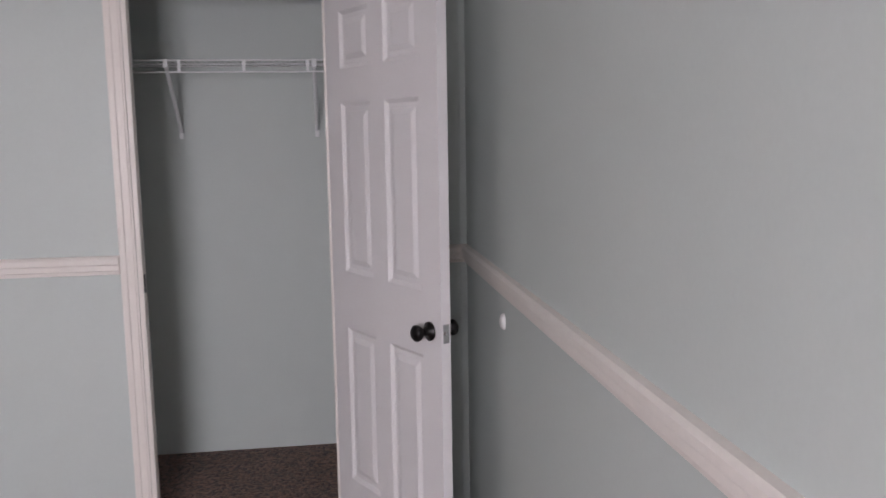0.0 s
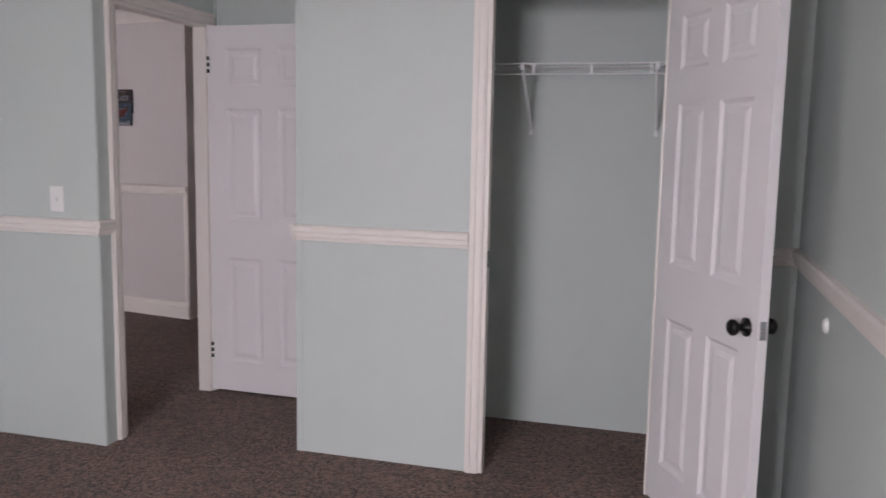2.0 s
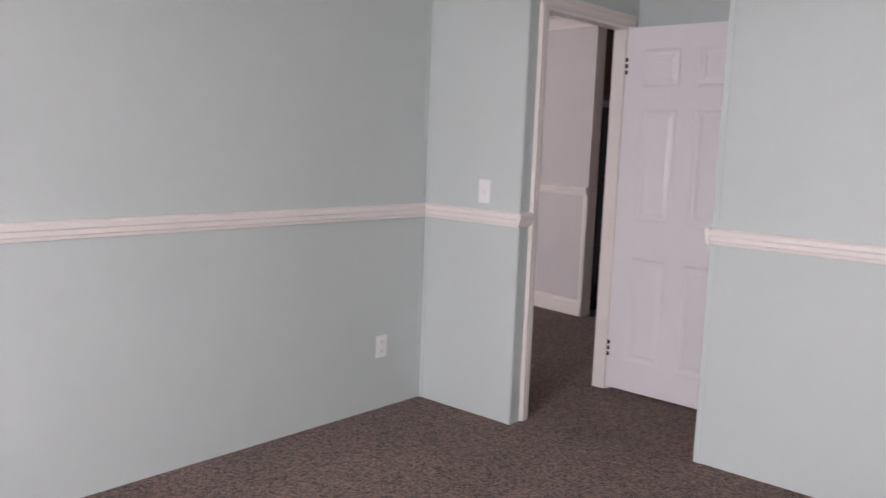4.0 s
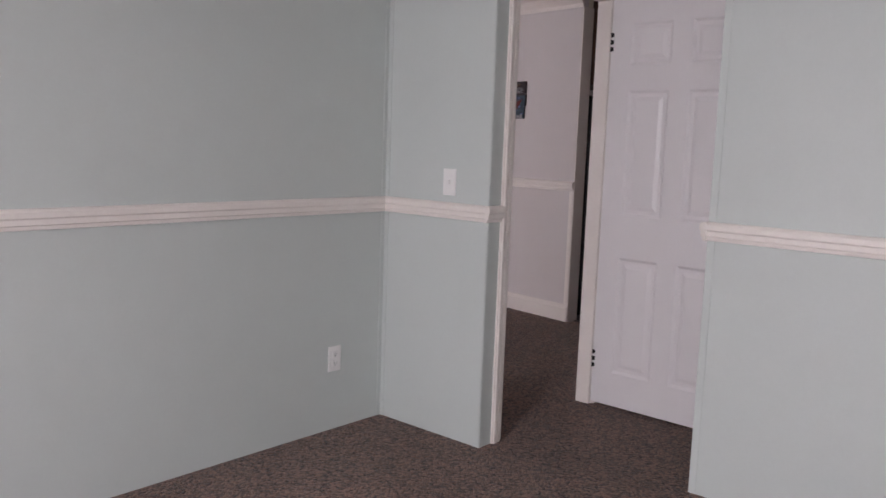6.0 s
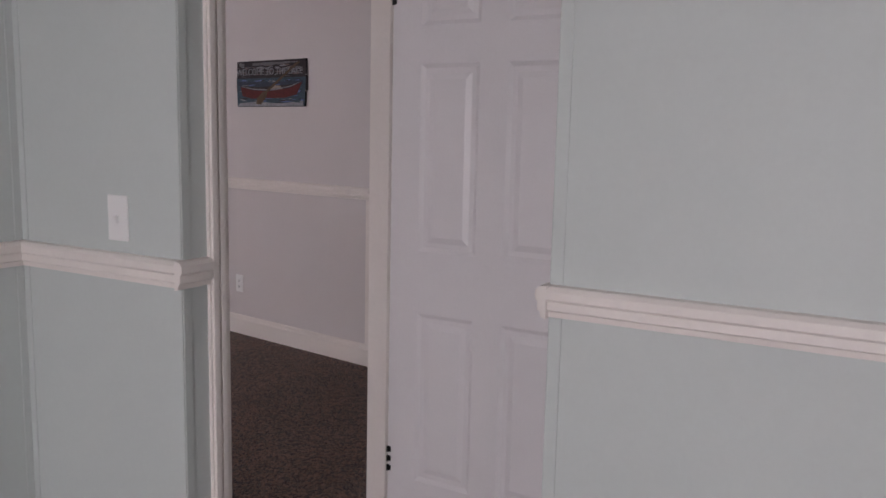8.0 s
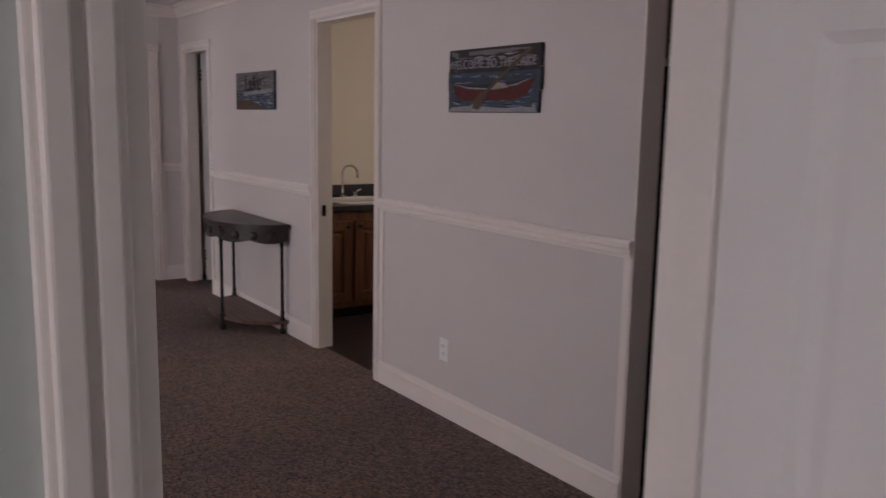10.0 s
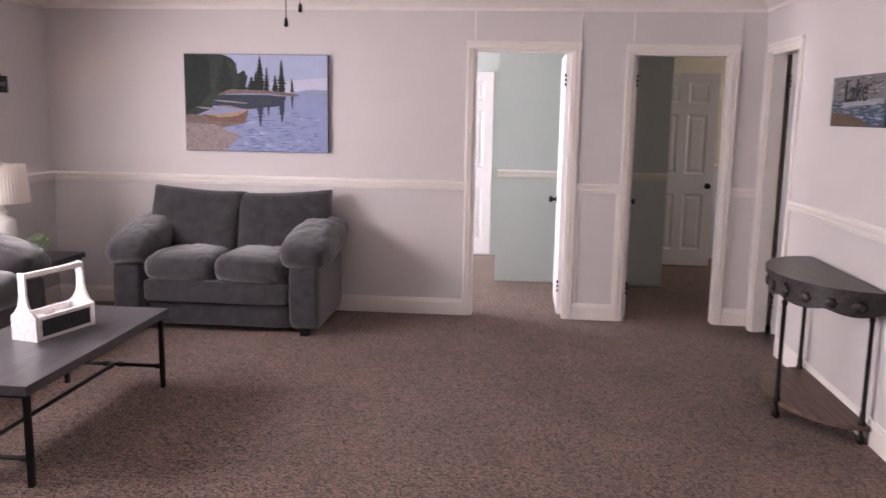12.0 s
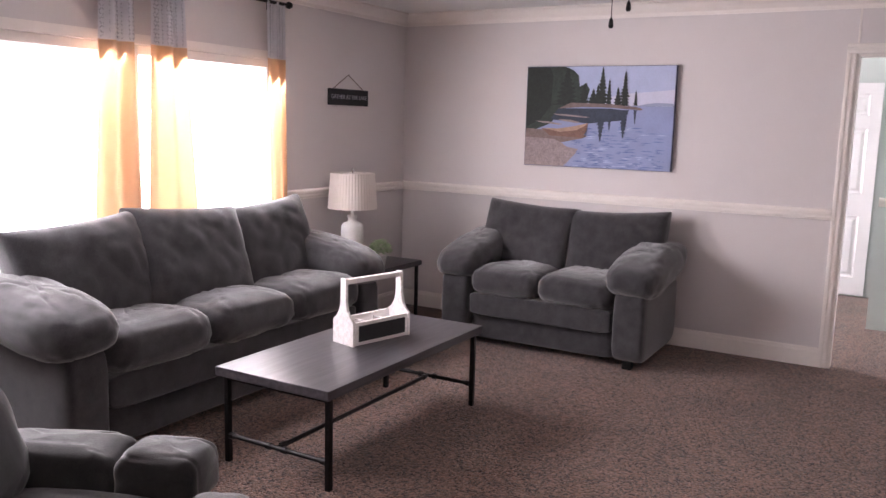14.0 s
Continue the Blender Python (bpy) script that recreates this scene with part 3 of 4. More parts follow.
# ---- upholstery ----


def cushion(size, e=0.42, seed=0, amp=0.012, pinch=0.0, seg=72, rings=44, plan=None):
    """A stuffed cushion about the origin: a rounded block with soft dents and creases."""
    bm = bmesh.new()
    sx, sy, sz = (s / 2 for s in size)

    plan = plan or e

    def pw(c):
        return math.copysign(abs(c) ** e, c)

    def pl(c):
        return math.copysign(abs(c) ** plan, c)

    rows = []
    for j in range(1, rings):
        v = -math.pi / 2 + math.pi * j / rings
        row = []
        for i in range(seg):
            u = math.tau * i / seg
            p = Vector((sx * pw(math.cos(v)) * pl(math.cos(u)), sy * pw(math.cos(v)) * pl(math.sin(u)), sz * pw(math.sin(v))))
            q = Vector((p.x * 5 + seed * 7.3, p.y * 5, p.z * 5))
            n = noise.noise(q) * 0.6 - abs(noise.noise(q * 2.6)) * 0.6 - (1 - min(1.0, abs(noise.noise(Vector((q.x * 3.2, q.y * 1.6, q.z * 1.1)))) * 5)) * 0.35
            crown = 1 - pinch * ((p.x / sx) ** 4 + (p.y / sy) ** 4) / 2
            d = p.normalized() * (n * amp)
            row.append(bm.verts.new((p.x + d.x, p.y + d.y, p.z * crown + d.z)))
        rows.append(row)
    lo, hi = bm.verts.new((0, 0, -sz)), bm.verts.new((0, 0, sz))
    for i in range(seg):
        k = (i + 1) % seg
        bm.faces.new((lo, rows[0][k], rows[0][i]))
        bm.faces.new((hi, rows[-1][i], rows[-1][k]))
        for a, b in zip(rows, rows[1:]):
            bm.faces.new((a[i], a[k], b[k], b[i]))
    return bm


def moved(bm, m):
    bmesh.ops.transform(bm, matrix=m, verts=bm.verts)
    return bm


def pillow(size, seed, amp=0.012, n=40):
    """A loose back pillow standing up: full in the middle, thin seams, corners drawn out to points."""
    bm = bmesh.new()
    sx, sy, sz = (s / 2 for s in size)

    def point(s, t, side):
        full = ((1 - s ** 4) * (1 - t ** 4)) ** 0.30
        x = sx * s * (0.945 + 0.055 * t * t)
        z = sz * t * (0.930 + 0.070 * s * s)
        q = Vector((x * 4 + seed * 7.3, side * 3.0, z * 4))
        fold = noise.noise(q) * 0.8 - max(0.0, 0.35 - abs(noise.noise(Vector((q.x * 1.8, q.y, q.z * 1.8))))) * 1.6
        fan = math.sin(math.atan2(t + 1.0, s) * 13 + seed) * 0.35 * max(0.0, abs(s) * abs(t) - 0.25)
        return (x, side * (sy * full * (1.0 - 0.10 * t) + full * amp * (fold + fan)), z + sz * 0.02 * noise.noise(q * 0.5))

    def at(i, j, side):
        e = lambda k: math.sin((k / n - 0.5) * math.pi)
        return point(e(i), e(j), side)

    front, rear = {}, {}
    for i in range(n + 1):
        for j in range(n + 1):
            if i in (0, n) or j in (0, n):
                x, y, z = at(i, j, 1)
                front[i, j] = rear[i, j] = bm.verts.new((x, 0, z))
            else:
                front[i, j] = bm.verts.new(at(i, j, 1))
                rear[i, j] = bm.verts.new(at(i, j, -1))
    for i in range(n):
        for j in range(n):
            bm.faces.new((front[i, j], front[i, j + 1], front[i + 1, j + 1], front[i + 1, j]))
            bm.faces.new((rear[i, j], rear[i + 1, j], rear[i + 1, j + 1], rear[i, j + 1]))
    return bm


def couch(name, label, m, w, d, seats, seed, arm=0.25, tall=1.0, back_z=0.68):
    """Overstuffed couch facing +y: plinth, front panel, seat and back cushions, pillow arms, feet."""
    ob = thing(name, label, "sofa", m)
    inner = w - 2 * arm
    f = d / 2
    part("base", moved(cushion((inner + 0.06, d - 0.10, 0.19), 0.14, seed, 0.004), Matrix.Translation((0, -0.02, 0.135))), PLUSH, ob, smooth=True)
    part("front_panel", moved(cushion((inner + 0.02, 0.12, 0.15), 0.20, seed + 1, 0.006), Matrix.Translation((0, f - 0.085, 0.283))), PLUSH, ob, smooth=True)
    part("back_frame", moved(cushion((w - 0.16, 0.18, 0.66), 0.20, seed + 2, 0.006), Matrix.Translation((0, -f + 0.09, 0.40))), PLUSH, ob, smooth=True)
    cw = inner / seats
    for k in range(seats):
        x = -inner / 2 + cw * (k + 0.5)
        part("seat_cushion", moved(cushion((cw + 0.030, d - 0.09, 0.250), 0.66, seed + 3 + k, 0.024, 0.10, plan=0.32), Matrix.Translation((x, 0.070, 0.428)) @ pose(0, 0, 0, 3, 0, 0)), PLUSH, ob, smooth=True)
        lean = pose(0, 0, 0, 17 + 4 * (k % 2), (-1) ** k * 3.0, (-1) ** k * 2.0)
        part("back_cushion", moved(pillow((cw + (0.23 if seats == 2 else 0.17), 0.27, 0.55), seed + 9 + k, 0.017), Matrix.Translation((x * (1.33 if seats == 2 else 1.09), -f + 0.235 + 0.03 * (k % 2), back_z + 0.014 * (k % 2))) @ lean), PLUSH, ob, smooth=True)
    ob.scale.z = tall
    for s in (-1, 1):
        x = s * (w / 2 - arm / 2)
        part("arm_panel", moved(cushion((arm - 0.030, d - 0.02, 0.49), 0.34, seed + 15 + s, 0.005, plan=0.20), Matrix.Translation((x, 0, 0.275))), PLUSH, ob, smooth=True)
        part("arm_pillow", moved(cushion((arm + 0.125, d + 0.05, 0.265), 0.80, seed + 18 + s, 0.022, 0.05, plan=0.48), Matrix.Translation((x, 0.015, 0.590)) @ pose(0, 0, 0, -8, s * 5, 0)), PLUSH, ob, smooth=True)
        for y in (-f + 0.08, f - 0.08):
            part("foot", moved(box(-0.03, 0.03, -0.03, 0.03, 0, 0.05, bevel=0.006), Matrix.Translation((x, y, 0))), BLACK, ob)
    return ob


couch("loveseat", "dark grey plush two-seat sofa with overstuffed pillow arms", pose(-8.53, 0.79, 0, 0, 0, -90), 1.52, 0.86, 2, 3, tall=1.05, back_z=0.650)
couch("sofa", "dark grey plush three-seat sofa under the bright windows", pose(-6.34, -0.43, 0), 2.34, 0.78, 3, 31, tall=1.11, back_z=0.665)

rc = thing("recliner", "grey plush reclining armchair with padded arms", "armchair", pose(-4.46, 0.68, 0, 0, 0, 24))
rc.scale.z = 0.75
part("base", moved(cushion((0.56, 0.66, 0.30), 0.15, 50, 0.004), Matrix.Translation((0, 0, 0.20))), PLUSH2, rc, smooth=True)
part("seat_cushion", moved(cushion((0.54, 0.62, 0.20), 0.40, 51, 0.015), Matrix.Translation((0, 0.10, 0.35))), PLUSH2, rc, smooth=True)
part("footrest", moved(cushion((0.54, 0.22, 0.36), 0.60, 52, 0.016, plan=0.4), Matrix.Translation((0, 0.58, 0.345))), PLUSH2, rc, smooth=True)
part("backrest", moved(cushion((0.60, 0.26, 0.56), 0.45, 53, 0.016), Matrix.Translation((0, -0.24, 0.66)) @ pose(0, 0, 0, 14, 0, 0)), PLUSH2, rc, smooth=True)
part("head_cushion", moved(cushion((0.62, 0.26, 0.26), 0.50, 54, 0.016), Matrix.Translation((0, -0.32, 0.93)) @ pose(0, 0, 0, 14, 0, 0)), PLUSH2, rc, smooth=True)
for s in (-1, 1):
    part("arm_panel", moved(cushion((0.18, 0.78, 0.46), 0.16, 55 + s, 0.004), Matrix.Translation((s * 0.37, 0.03, 0.26))), PLUSH2, rc, smooth=True)
    for y, ln in ((-0.07, 0.50), (0.325, 0.28)):
        part("arm_pad", moved(cushion((0.25, ln + 0.015, 0.30), 0.55, 60 + s + ln, 0.018, plan=0.26), Matrix.Translation((s * 0.37, y, 0.46))), PLUSH2, rc, smooth=True)

# ---- tables ----
ct = thing("coffee_table", "grey-washed wood coffee table on black pipe legs", "table", pose(-6.345, 0.628, 0))
part("tabletop", box(-0.685, 0.685, -0.317, 0.317, 0.410, 0.452, bevel=0.003), GREYWOOD, ct)
for sx in (-1, 1):
    for sy in (-1, 1):
        part("leg", box(sx * 0.640 - 0.0125, sx * 0.640 + 0.0125, sy * 0.285 - 0.0125, sy * 0.285 + 0.0125, 0, 0.408, bevel=0.003), PIPE, ct)
    bm = bmesh.new()
    rod(bm, (sx * 0.640, -0.285, 0.125), (sx * 0.640, 0.285, 0.125), 0.011, 12)
    for y in (-0.045, 0.045, -0.26, 0.26):
        rod(bm, (sx * 0.640, y - 0.012, 0.125), (sx * 0.640, y + 0.012, 0.125), 0.0155, 12)
    part("stretcher", bm, PIPE, ct)
    part("rail", box(sx * 0.640 - 0.012, sx * 0.640 + 0.012, -0.285, 0.285, 0.388, 0.409, bevel=0.002), PIPE, ct)
bm = bmesh.new()
rod(bm, (-0.64, 0, 0.125), (0.64, 0, 0.125), 0.011, 12)
for x in (-0.60, 0.60):
    rod(bm, (x - 0.012, 0, 0.125), (x + 0.012, 0, 0.125), 0.0155, 12)
part("long_stretcher", bm, PIPE, ct)

et = thing("end_table", "grey-washed square end table on black metal legs", "table", pose(-8.065, -0.545, 0))
part("tabletop", box(-0.375, 0.375, -0.235, 0.235, 0.462, 0.500, bevel=0.003), GREYWOOD, et)
for sx in (-1, 1):
    for sy in (-1, 1):
        part("leg", box(sx * 0.345 - 0.011, sx * 0.345 + 0.011, sy * 0.205 - 0.011, sy * 0.205 + 0.011, 0, 0.460, bevel=0.002), PIPE, et)
    part("stretcher", box(sx * 0.345 - 0.009, sx * 0.345 + 0.009, -0.205, 0.205, 0.05, 0.068, bevel=0.002), PIPE, et)

# ---- caddy on the coffee table ----
cd = thing("bottle_caddy", "whitewashed wooden caddy with chalkboard side and tall handle", "caddy", pose(-6.465, 0.60, 0.452, 0, 0, -14))
L2, W2 = 0.185, 0.070
part("bottom", box(-L2, L2, -W2, W2, 0, 0.010, bevel=0.001), CADDYW, cd)
for s in (-1, 1):
    fr = part("side_panel", box(-L2 + 0.014, L2 - 0.014, s * W2 - 0.007, s * W2 + 0.007, 0.002, 0.118, bevel=0.002), CADDYW, cd)
    part("chalkboard", box(-L2 + 0.030, L2 - 0.030, s * (W2 + 0.008) - 0.002, s * (W2 + 0.008) + 0.002, 0.020, 0.100), SLATE, fr, "black chalkboard panel")
    bm = bmesh.new()
    outline = [(-W2 - 0.007, 0), (W2 + 0.007, 0), (W2 + 0.007, 0.120), (0.052, 0.140), (0.030, 0.172), (0.021, 0.215), (0.020, 0.330), (-0.020, 0.330), (-0.021, 0.215), (-0.030, 0.172), (-0.052, 0.140), (-W2 - 0.007, 0.120)]
    va = [bm.verts.new((s * L2 - 0.007, y, z)) for y, z in outline]
    vb = [bm.verts.new((s * L2 + 0.007, y, z)) for y, z in outline]
    bm.faces.new(va)
    bm.faces.new(vb[::-1])
    for k in range(len(outline)):
        j = (k + 1) % len(outline)
        bm.faces.new((va[k], va[j], vb[j], vb[k]))
    part("end_panel", bm, CADDYW, cd)
for x in (-0.062, 0.062):
    part("divider", box(x - 0.005, x + 0.005, -W2 + 0.008, W2 - 0.008, 0.010, 0.100), CADDYW, cd)
part("handle", box(-L2 + 0.008, L2 - 0.008, -0.015, 0.015, 0.300, 0.326, bevel=0.005), CADDYW, cd)

# ---- lamp and plant on the end table ----
lp = thing("table_lamp", "white ribbed ceramic table lamp with pleated cream shade", "lamp", pose(-7.955, -0.62, 0.500))
bm = bmesh.new()
prof = [(0.070, 0), (0.082, 0.010)]
for k in range(14):
    z = 0.02 + k * 0.018
    prof += [(0.083, z), (0.080, z + 0.009)]
prof += [(0.080, 0.285), (0.066, 0.305), (0.034, 0.318), (0.030, 0.335), (0.036, 0.350), (0.036, 0.362), (0.012, 0.368), (0.010, 0.420)]
lathe(bm, 0, 0, prof, 32)
part("lamp_body", bm, CERAM, lp, "white ribbed ceramic body", True)
bm = bmesh.new()
seg = 96
lo = [bm.verts.new(((0.178 + 0.003 * (k % 2)) * math.cos(k * math.tau / seg), (0.178 + 0.003 * (k % 2)) * math.sin(k * math.tau / seg), 0.415)) for k in range(seg)]
hi = [bm.verts.new(((0.158 + 0.003 * (k % 2)) * math.cos(k * math.tau / seg), (0.158 + 0.003 * (k % 2)) * math.sin(k * math.tau / seg), 0.672)) for k in range(seg)]
for k in range(seg):
    bm.faces.new((lo[k], lo[(k + 1) % seg], hi[(k + 1) % seg], hi[k]))
bmesh.ops.solidify(bm, geom=bm.faces[:], thickness=0.003)
part("shade", bm, SHADE, lp, "pleated cream cloth shade")
bm = bmesh.new()
rod(bm, (0, 0, 0.42), (0, 0, 0.69), 0.004, 8)
lathe(bm, 0, 0, [(0.006, 0.672), (0.013, 0.684), (0.013, 0.694), (0.007, 0.704), (0.002, 0.708)], 12)
rod(bm, (-0.158, 0, 0.668), (0.158, 0, 0.668), 0.002, 6)
part("finial", bm, CHROME, lp, "small metal finial")

LEAF = mat("leaf_green", (0.22, 0.33, 0.17), 0.6, var=0.35, scale=40, fine=200, vary=(0.52, 0.62, 0.42))
POT = mat("grey_pot", (0.55, 0.54, 0.53), 0.7, var=0.1, scale=30)
pl = thing("potted_plant", "small leafy green plant in a grey pot", "plant", pose(-8.03, -0.42, 0.500))
bm = bmesh.new()
lathe(bm, 0, 0, [(0.036, 0), (0.050, 0.075), (0.053, 0.078), (0.053, 0.086), (0.045, 0.086), (0.040, 0.070)], 20)
part("pot", bm, POT, pl, smooth=True)
bm = bmesh.new()
rnd = random.Random(7)
for k in range(420):
    a, b = rnd.uniform(0, math.tau), math.acos(rnd.uniform(-0.35, 1))
    r = 0.078 * rnd.uniform(0.6, 1.12)
    c = Vector((r * math.sin(b) * math.cos(a), r * math.sin(b) * math.sin(a), 0.125 + 0.8 * r * math.cos(b)))
    u = Vector((rnd.uniform(-1, 1), rnd.uniform(-1, 1), rnd.uniform(-0.4, 1))).normalized()
    v = u.orthogonal().normalized()
    s = rnd.uniform(0.008, 0.015)
    q = [c - u * s, c + v * s * 0.7, c + u * s, c - v * s * 0.7]
    bm.faces.new([bm.verts.new(p) for p in q])
part("foliage", bm, LEAF, pl)

# ---- demilune console ----
cn = thing("console_table", "weathered dark half-round console table with carved apron", "table", pose(-7.12, YR - 0.012, 0))
RX, RY = 0.53, 0.385


def half_disc(z0, z1, rx, ry, seg=36):
    bm = bmesh.new()
    lo = [bm.verts.new((rx * math.cos(math.pi * k / seg), -ry * math.sin(math.pi * k / seg), z0)) for k in range(seg + 1)]
    hi = [bm.verts.new((v.co.x, v.co.y, z1)) for v in lo]
    bm.faces.new(lo)
    bm.faces.new(hi[::-1])
    for k in range(seg + 1):
        j = (k + 1) % (seg + 1)
        bm.faces.new((lo[k], lo[j], hi[j], hi[k]))
    bmesh.ops.bevel(bm, geom=[e for e in bm.edges if abs(e.verts[0].co.z - e.verts[1].co.z) < 1e-6], offset=0.004, segments=2, affect="EDGES")
    return bm


part("tabletop", half_disc(0.742, 0.768, RX, RY), RUSTIC, cn)
bm = bmesh.new()
seg = 72
top, bot, tin, bin_ = [], [], [], []
for k in range(seg + 1):
    a = math.pi * k / seg
    drop = 0.085 + 0.022 * abs(math.sin(a * 4.5))
    for row, rr, z in ((top, 0.95, 0.742), (bot, 0.95, 0.742 - drop), (tin, 0.91, 0.742), (bin_, 0.91, 0.742 - drop)):
        row.append(bm.verts.new((RX * rr * math.cos(a), -RY * rr * math.sin(a), z)))
for k in range(seg):
    bm.faces.new((top[k], top[k + 1], bot[k + 1], bot[k]))
    bm.faces.new((tin[k], tin[k + 1], bin_[k + 1], bin_[k]))
    bm.faces.new((bot[k], bot[k + 1], bin_[k + 1], bin_[k]))
ap = part("apron", bm, RUSTIC, cn, "scalloped apron")
for k in range(9):
    a = math.pi * (k + 1) / 10
    bm = bmesh.new()
    bmesh.ops.create_icosphere(bm, subdivisions=2, radius=0.030)
    for v in bm.verts:
        r = 1 + 0.18 * math.cos(6 * math.atan2(v.co.z, v.co.x))
        v.co = Vector((v.co.x * r, v.co.y * 0.5, v.co.z * r * 0.95))
    part("rosette", moved(bm, Matrix.Translation((RX * 0.955 * math.cos(a), -RY * 0.955 * math.sin(a), 0.690)) @ pose(0, 0, 0, 0, 0, 90 - math.degrees(a))), RUSTIC, ap, "carved rosette", True)
for x, y in ((-0.46, -0.035), (0.46, -0.035), (0.14, -0.345)):
    bm = bmesh.new()
    lathe(bm, x, y, [(0.012, 0), (0.022, 0.012), (0.022, 0.030), (0.012, 0.045), (0.012, 0.075), (0.020, 0.085), (0.020, 0.110), (0.014, 0.120), (0.016, 0.150), (0.012, 0.165), (0.011, 0.610), (0.016, 0.622), (0.012, 0.640), (0.012, 0.745)], 14)
    part("leg", bm, PIPE, cn, smooth=True)
part("lower_shelf", half_disc(0.075, 0.097, RX * 0.93, RY * 0.93), BROWNWOOD, cn, "brown wooden lower shelf")

# ---- curtains and rod ----
rodt = thing("curtain_rod", "dark bronze curtain rod above the windows", "curtain rod", pose(-6.4, YW + 0.085, 2.285))
bm = bmesh.new()
rod(bm, (-0.99, 0, 0), (2.6, 0, 0), 0.011, 12)
part("pole", bm, BLACK, rodt)
bm = bmesh.new()
lathe(bm, 0, 0, [(0.010, 0), (0.020, 0.006), (0.024, 0.022), (0.018, 0.040), (0.006, 0.050)], 16)
part("finial", moved(bm, Matrix.Translation((-0.99, 0, 0)) @ pose(0, 0, 0, 0, -90, 0)), BLACK, rodt, smooth=True)
for x in (-0.90, 0.18):
    bm = bmesh.new()
    bx(bm, x - 0.008, x + 0.008, -0.083, -0.004, -0.008, 0.006)
    bx(bm, x - 0.014, x + 0.014, -0.085, -0.079, -0.04, 0.04, 0.002)
    part("bracket", bm, BLACK, rodt)


def curtain(name, x0, x1, b0, b1, folds, seed):
    """A hung panel: grey patterned heading, tan cloth below, with folds that widen downwards."""
    ob = thing(name, "tan curtain panel with grey patterned heading", "curtain", pose(0, YW + 0.085, 0), "curtains at the living room windows")
    cols, zs = 60, [0.03, 0.25, 0.5, 0.75, 0.95, 1.1, 1.25, 1.4, 1.55, 1.7, 1.82, 1.93]

    def sheet(levels):
        bm = bmesh.new()
        grid = []
        for z in levels:
            f = max(0.0, (2.27 - z) / 2.24)
            f = f ** 1.3
            row = []
            for k in range(cols + 1):
                s = k / cols
                l, r = x0 + (b0 - x0) * f, x1 + (b1 - x1) * f
                y = 0.022 * math.sin(s * folds * math.tau + seed + 0.5 * f) * (0.8 + 0.3 * math.sin(3 * s + seed))
                row.append(bm.verts.new((l + (r - l) * s, y, z)))
            grid.append(row)
        for a, b in zip(grid, grid[1:]):
            for k in range(cols):
                bm.faces.new((a[k], a[k + 1], b[k + 1], b[k]))
        bmesh.ops.solidify(bm, geom=bm.faces[:], thickness=0.0015)
        return bm

    part("curtain_cloth", sheet(zs), CURT, ob, "tan sheer cloth", True)
    part("heading", sheet([1.932, 2.0, 2.1, 2.2, 2.29]), CURTTOP, ob, "grey patterned heading", True)
    bm = bmesh.new()
    n = int((x1 - x0) / 0.022)
    for r in range(15):
        for k in range(n):
            x = x0 + 0.012 + k * (x1 - x0 - 0.01) / n
            s = (x - x0) / (x1 - x0)
            f = (max(0.0, 2.27 - (1.945 + r * 0.022)) / 2.24) ** 1.3
            y = 0.022 * math.sin(s * folds * math.tau + seed + 0.5 * f) * (0.8 + 0.3 * math.sin(3 * s + seed)) + 0.004
            z = 1.945 + r * 0.022
            t = 0.006 if (r + k) % 2 else -0.006
            v = [(x - 0.006, y, z - t), (x + 0.006, y, z + t), (x + 0.006, y, z + t + 0.004), (x - 0.006, y, z - t + 0.004)]
            bm.faces.new([bm.verts.new(c) for c in v])
    tagged(part("printed_pattern", bm, INKGREY, ob, "dark grey woven pattern"), kind="stuff")
    return ob


INKGREY = mat("pattern_grey", (0.16, 0.17, 0.20), 0.9, var=0.2, scale=30, bump=0.0)
curtain("curtain", -6.15, -5.94, -6.18, -5.80, 2, 0.4)
curtain("curtain", -6.49, -6.27, -6.66, -6.16, 2, 1.7)
curtain("curtain", -7.36, -7.19, -7.41, -7.26, 2, 2.6)

# ---- things on the walls ----
CANVAS_EDGE = mat("canvas_edge", (0.10, 0.11, 0.17), 0.8, var=0.2, scale=8)
ART = {}
for key, col in (("sky", (0.42, 0.47, 0.66)), ("sky_low", (0.58, 0.58, 0.70)), ("water", (0.27, 0.31, 0.50)), ("water_low", (0.12, 0.17, 0.36)), ("pine", (0.018, 0.024, 0.020)),
                 ("pine_mid", (0.030, 0.040, 0.034)), ("shore", (0.20, 0.14, 0.13)), ("rock", (0.30, 0.235, 0.235)), ("canoe", (0.19, 0.10, 0.075)), ("canoe_in", (0.42, 0.27, 0.20)),
                 ("far_hill", (0.30, 0.33, 0.46)), ("mirror", (0.035, 0.045, 0.070)), ("red", (0.105, 0.014, 0.013)), ("teal", (0.040, 0.070, 0.095)), ("foam", (0.27, 0.27, 0.29)),
                 ("grey", (0.15, 0.145, 0.15)), ("paddle", (0.095, 0.060, 0.035)), ("dark", (0.030, 0.022, 0.025)), ("cream", (0.34, 0.28, 0.23))):
    plain = key.startswith(("sky", "water", "far"))
    ART[key] = mat("art_" + key, col, 0.75, var=0.08 if plain else 0.34, scale=9 if plain else 26, fine=90, bump=0.06)


def shape(pts, y, t=0.0008):
    """A flat painted shape in the x-z plane, a hair proud."""
    bm = bmesh.new()
    f = bm.faces.new([bm.verts.new((x, y, z)) for x, z in pts])
    r = bmesh.ops.extrude_face_region(bm, geom=[f])
    for v in r["geom"]:
        if isinstance(v, bmesh.types.BMVert):
            v.co.y -= t
    bmesh.ops.triangulate(bm, faces=bm.faces)
    return bm


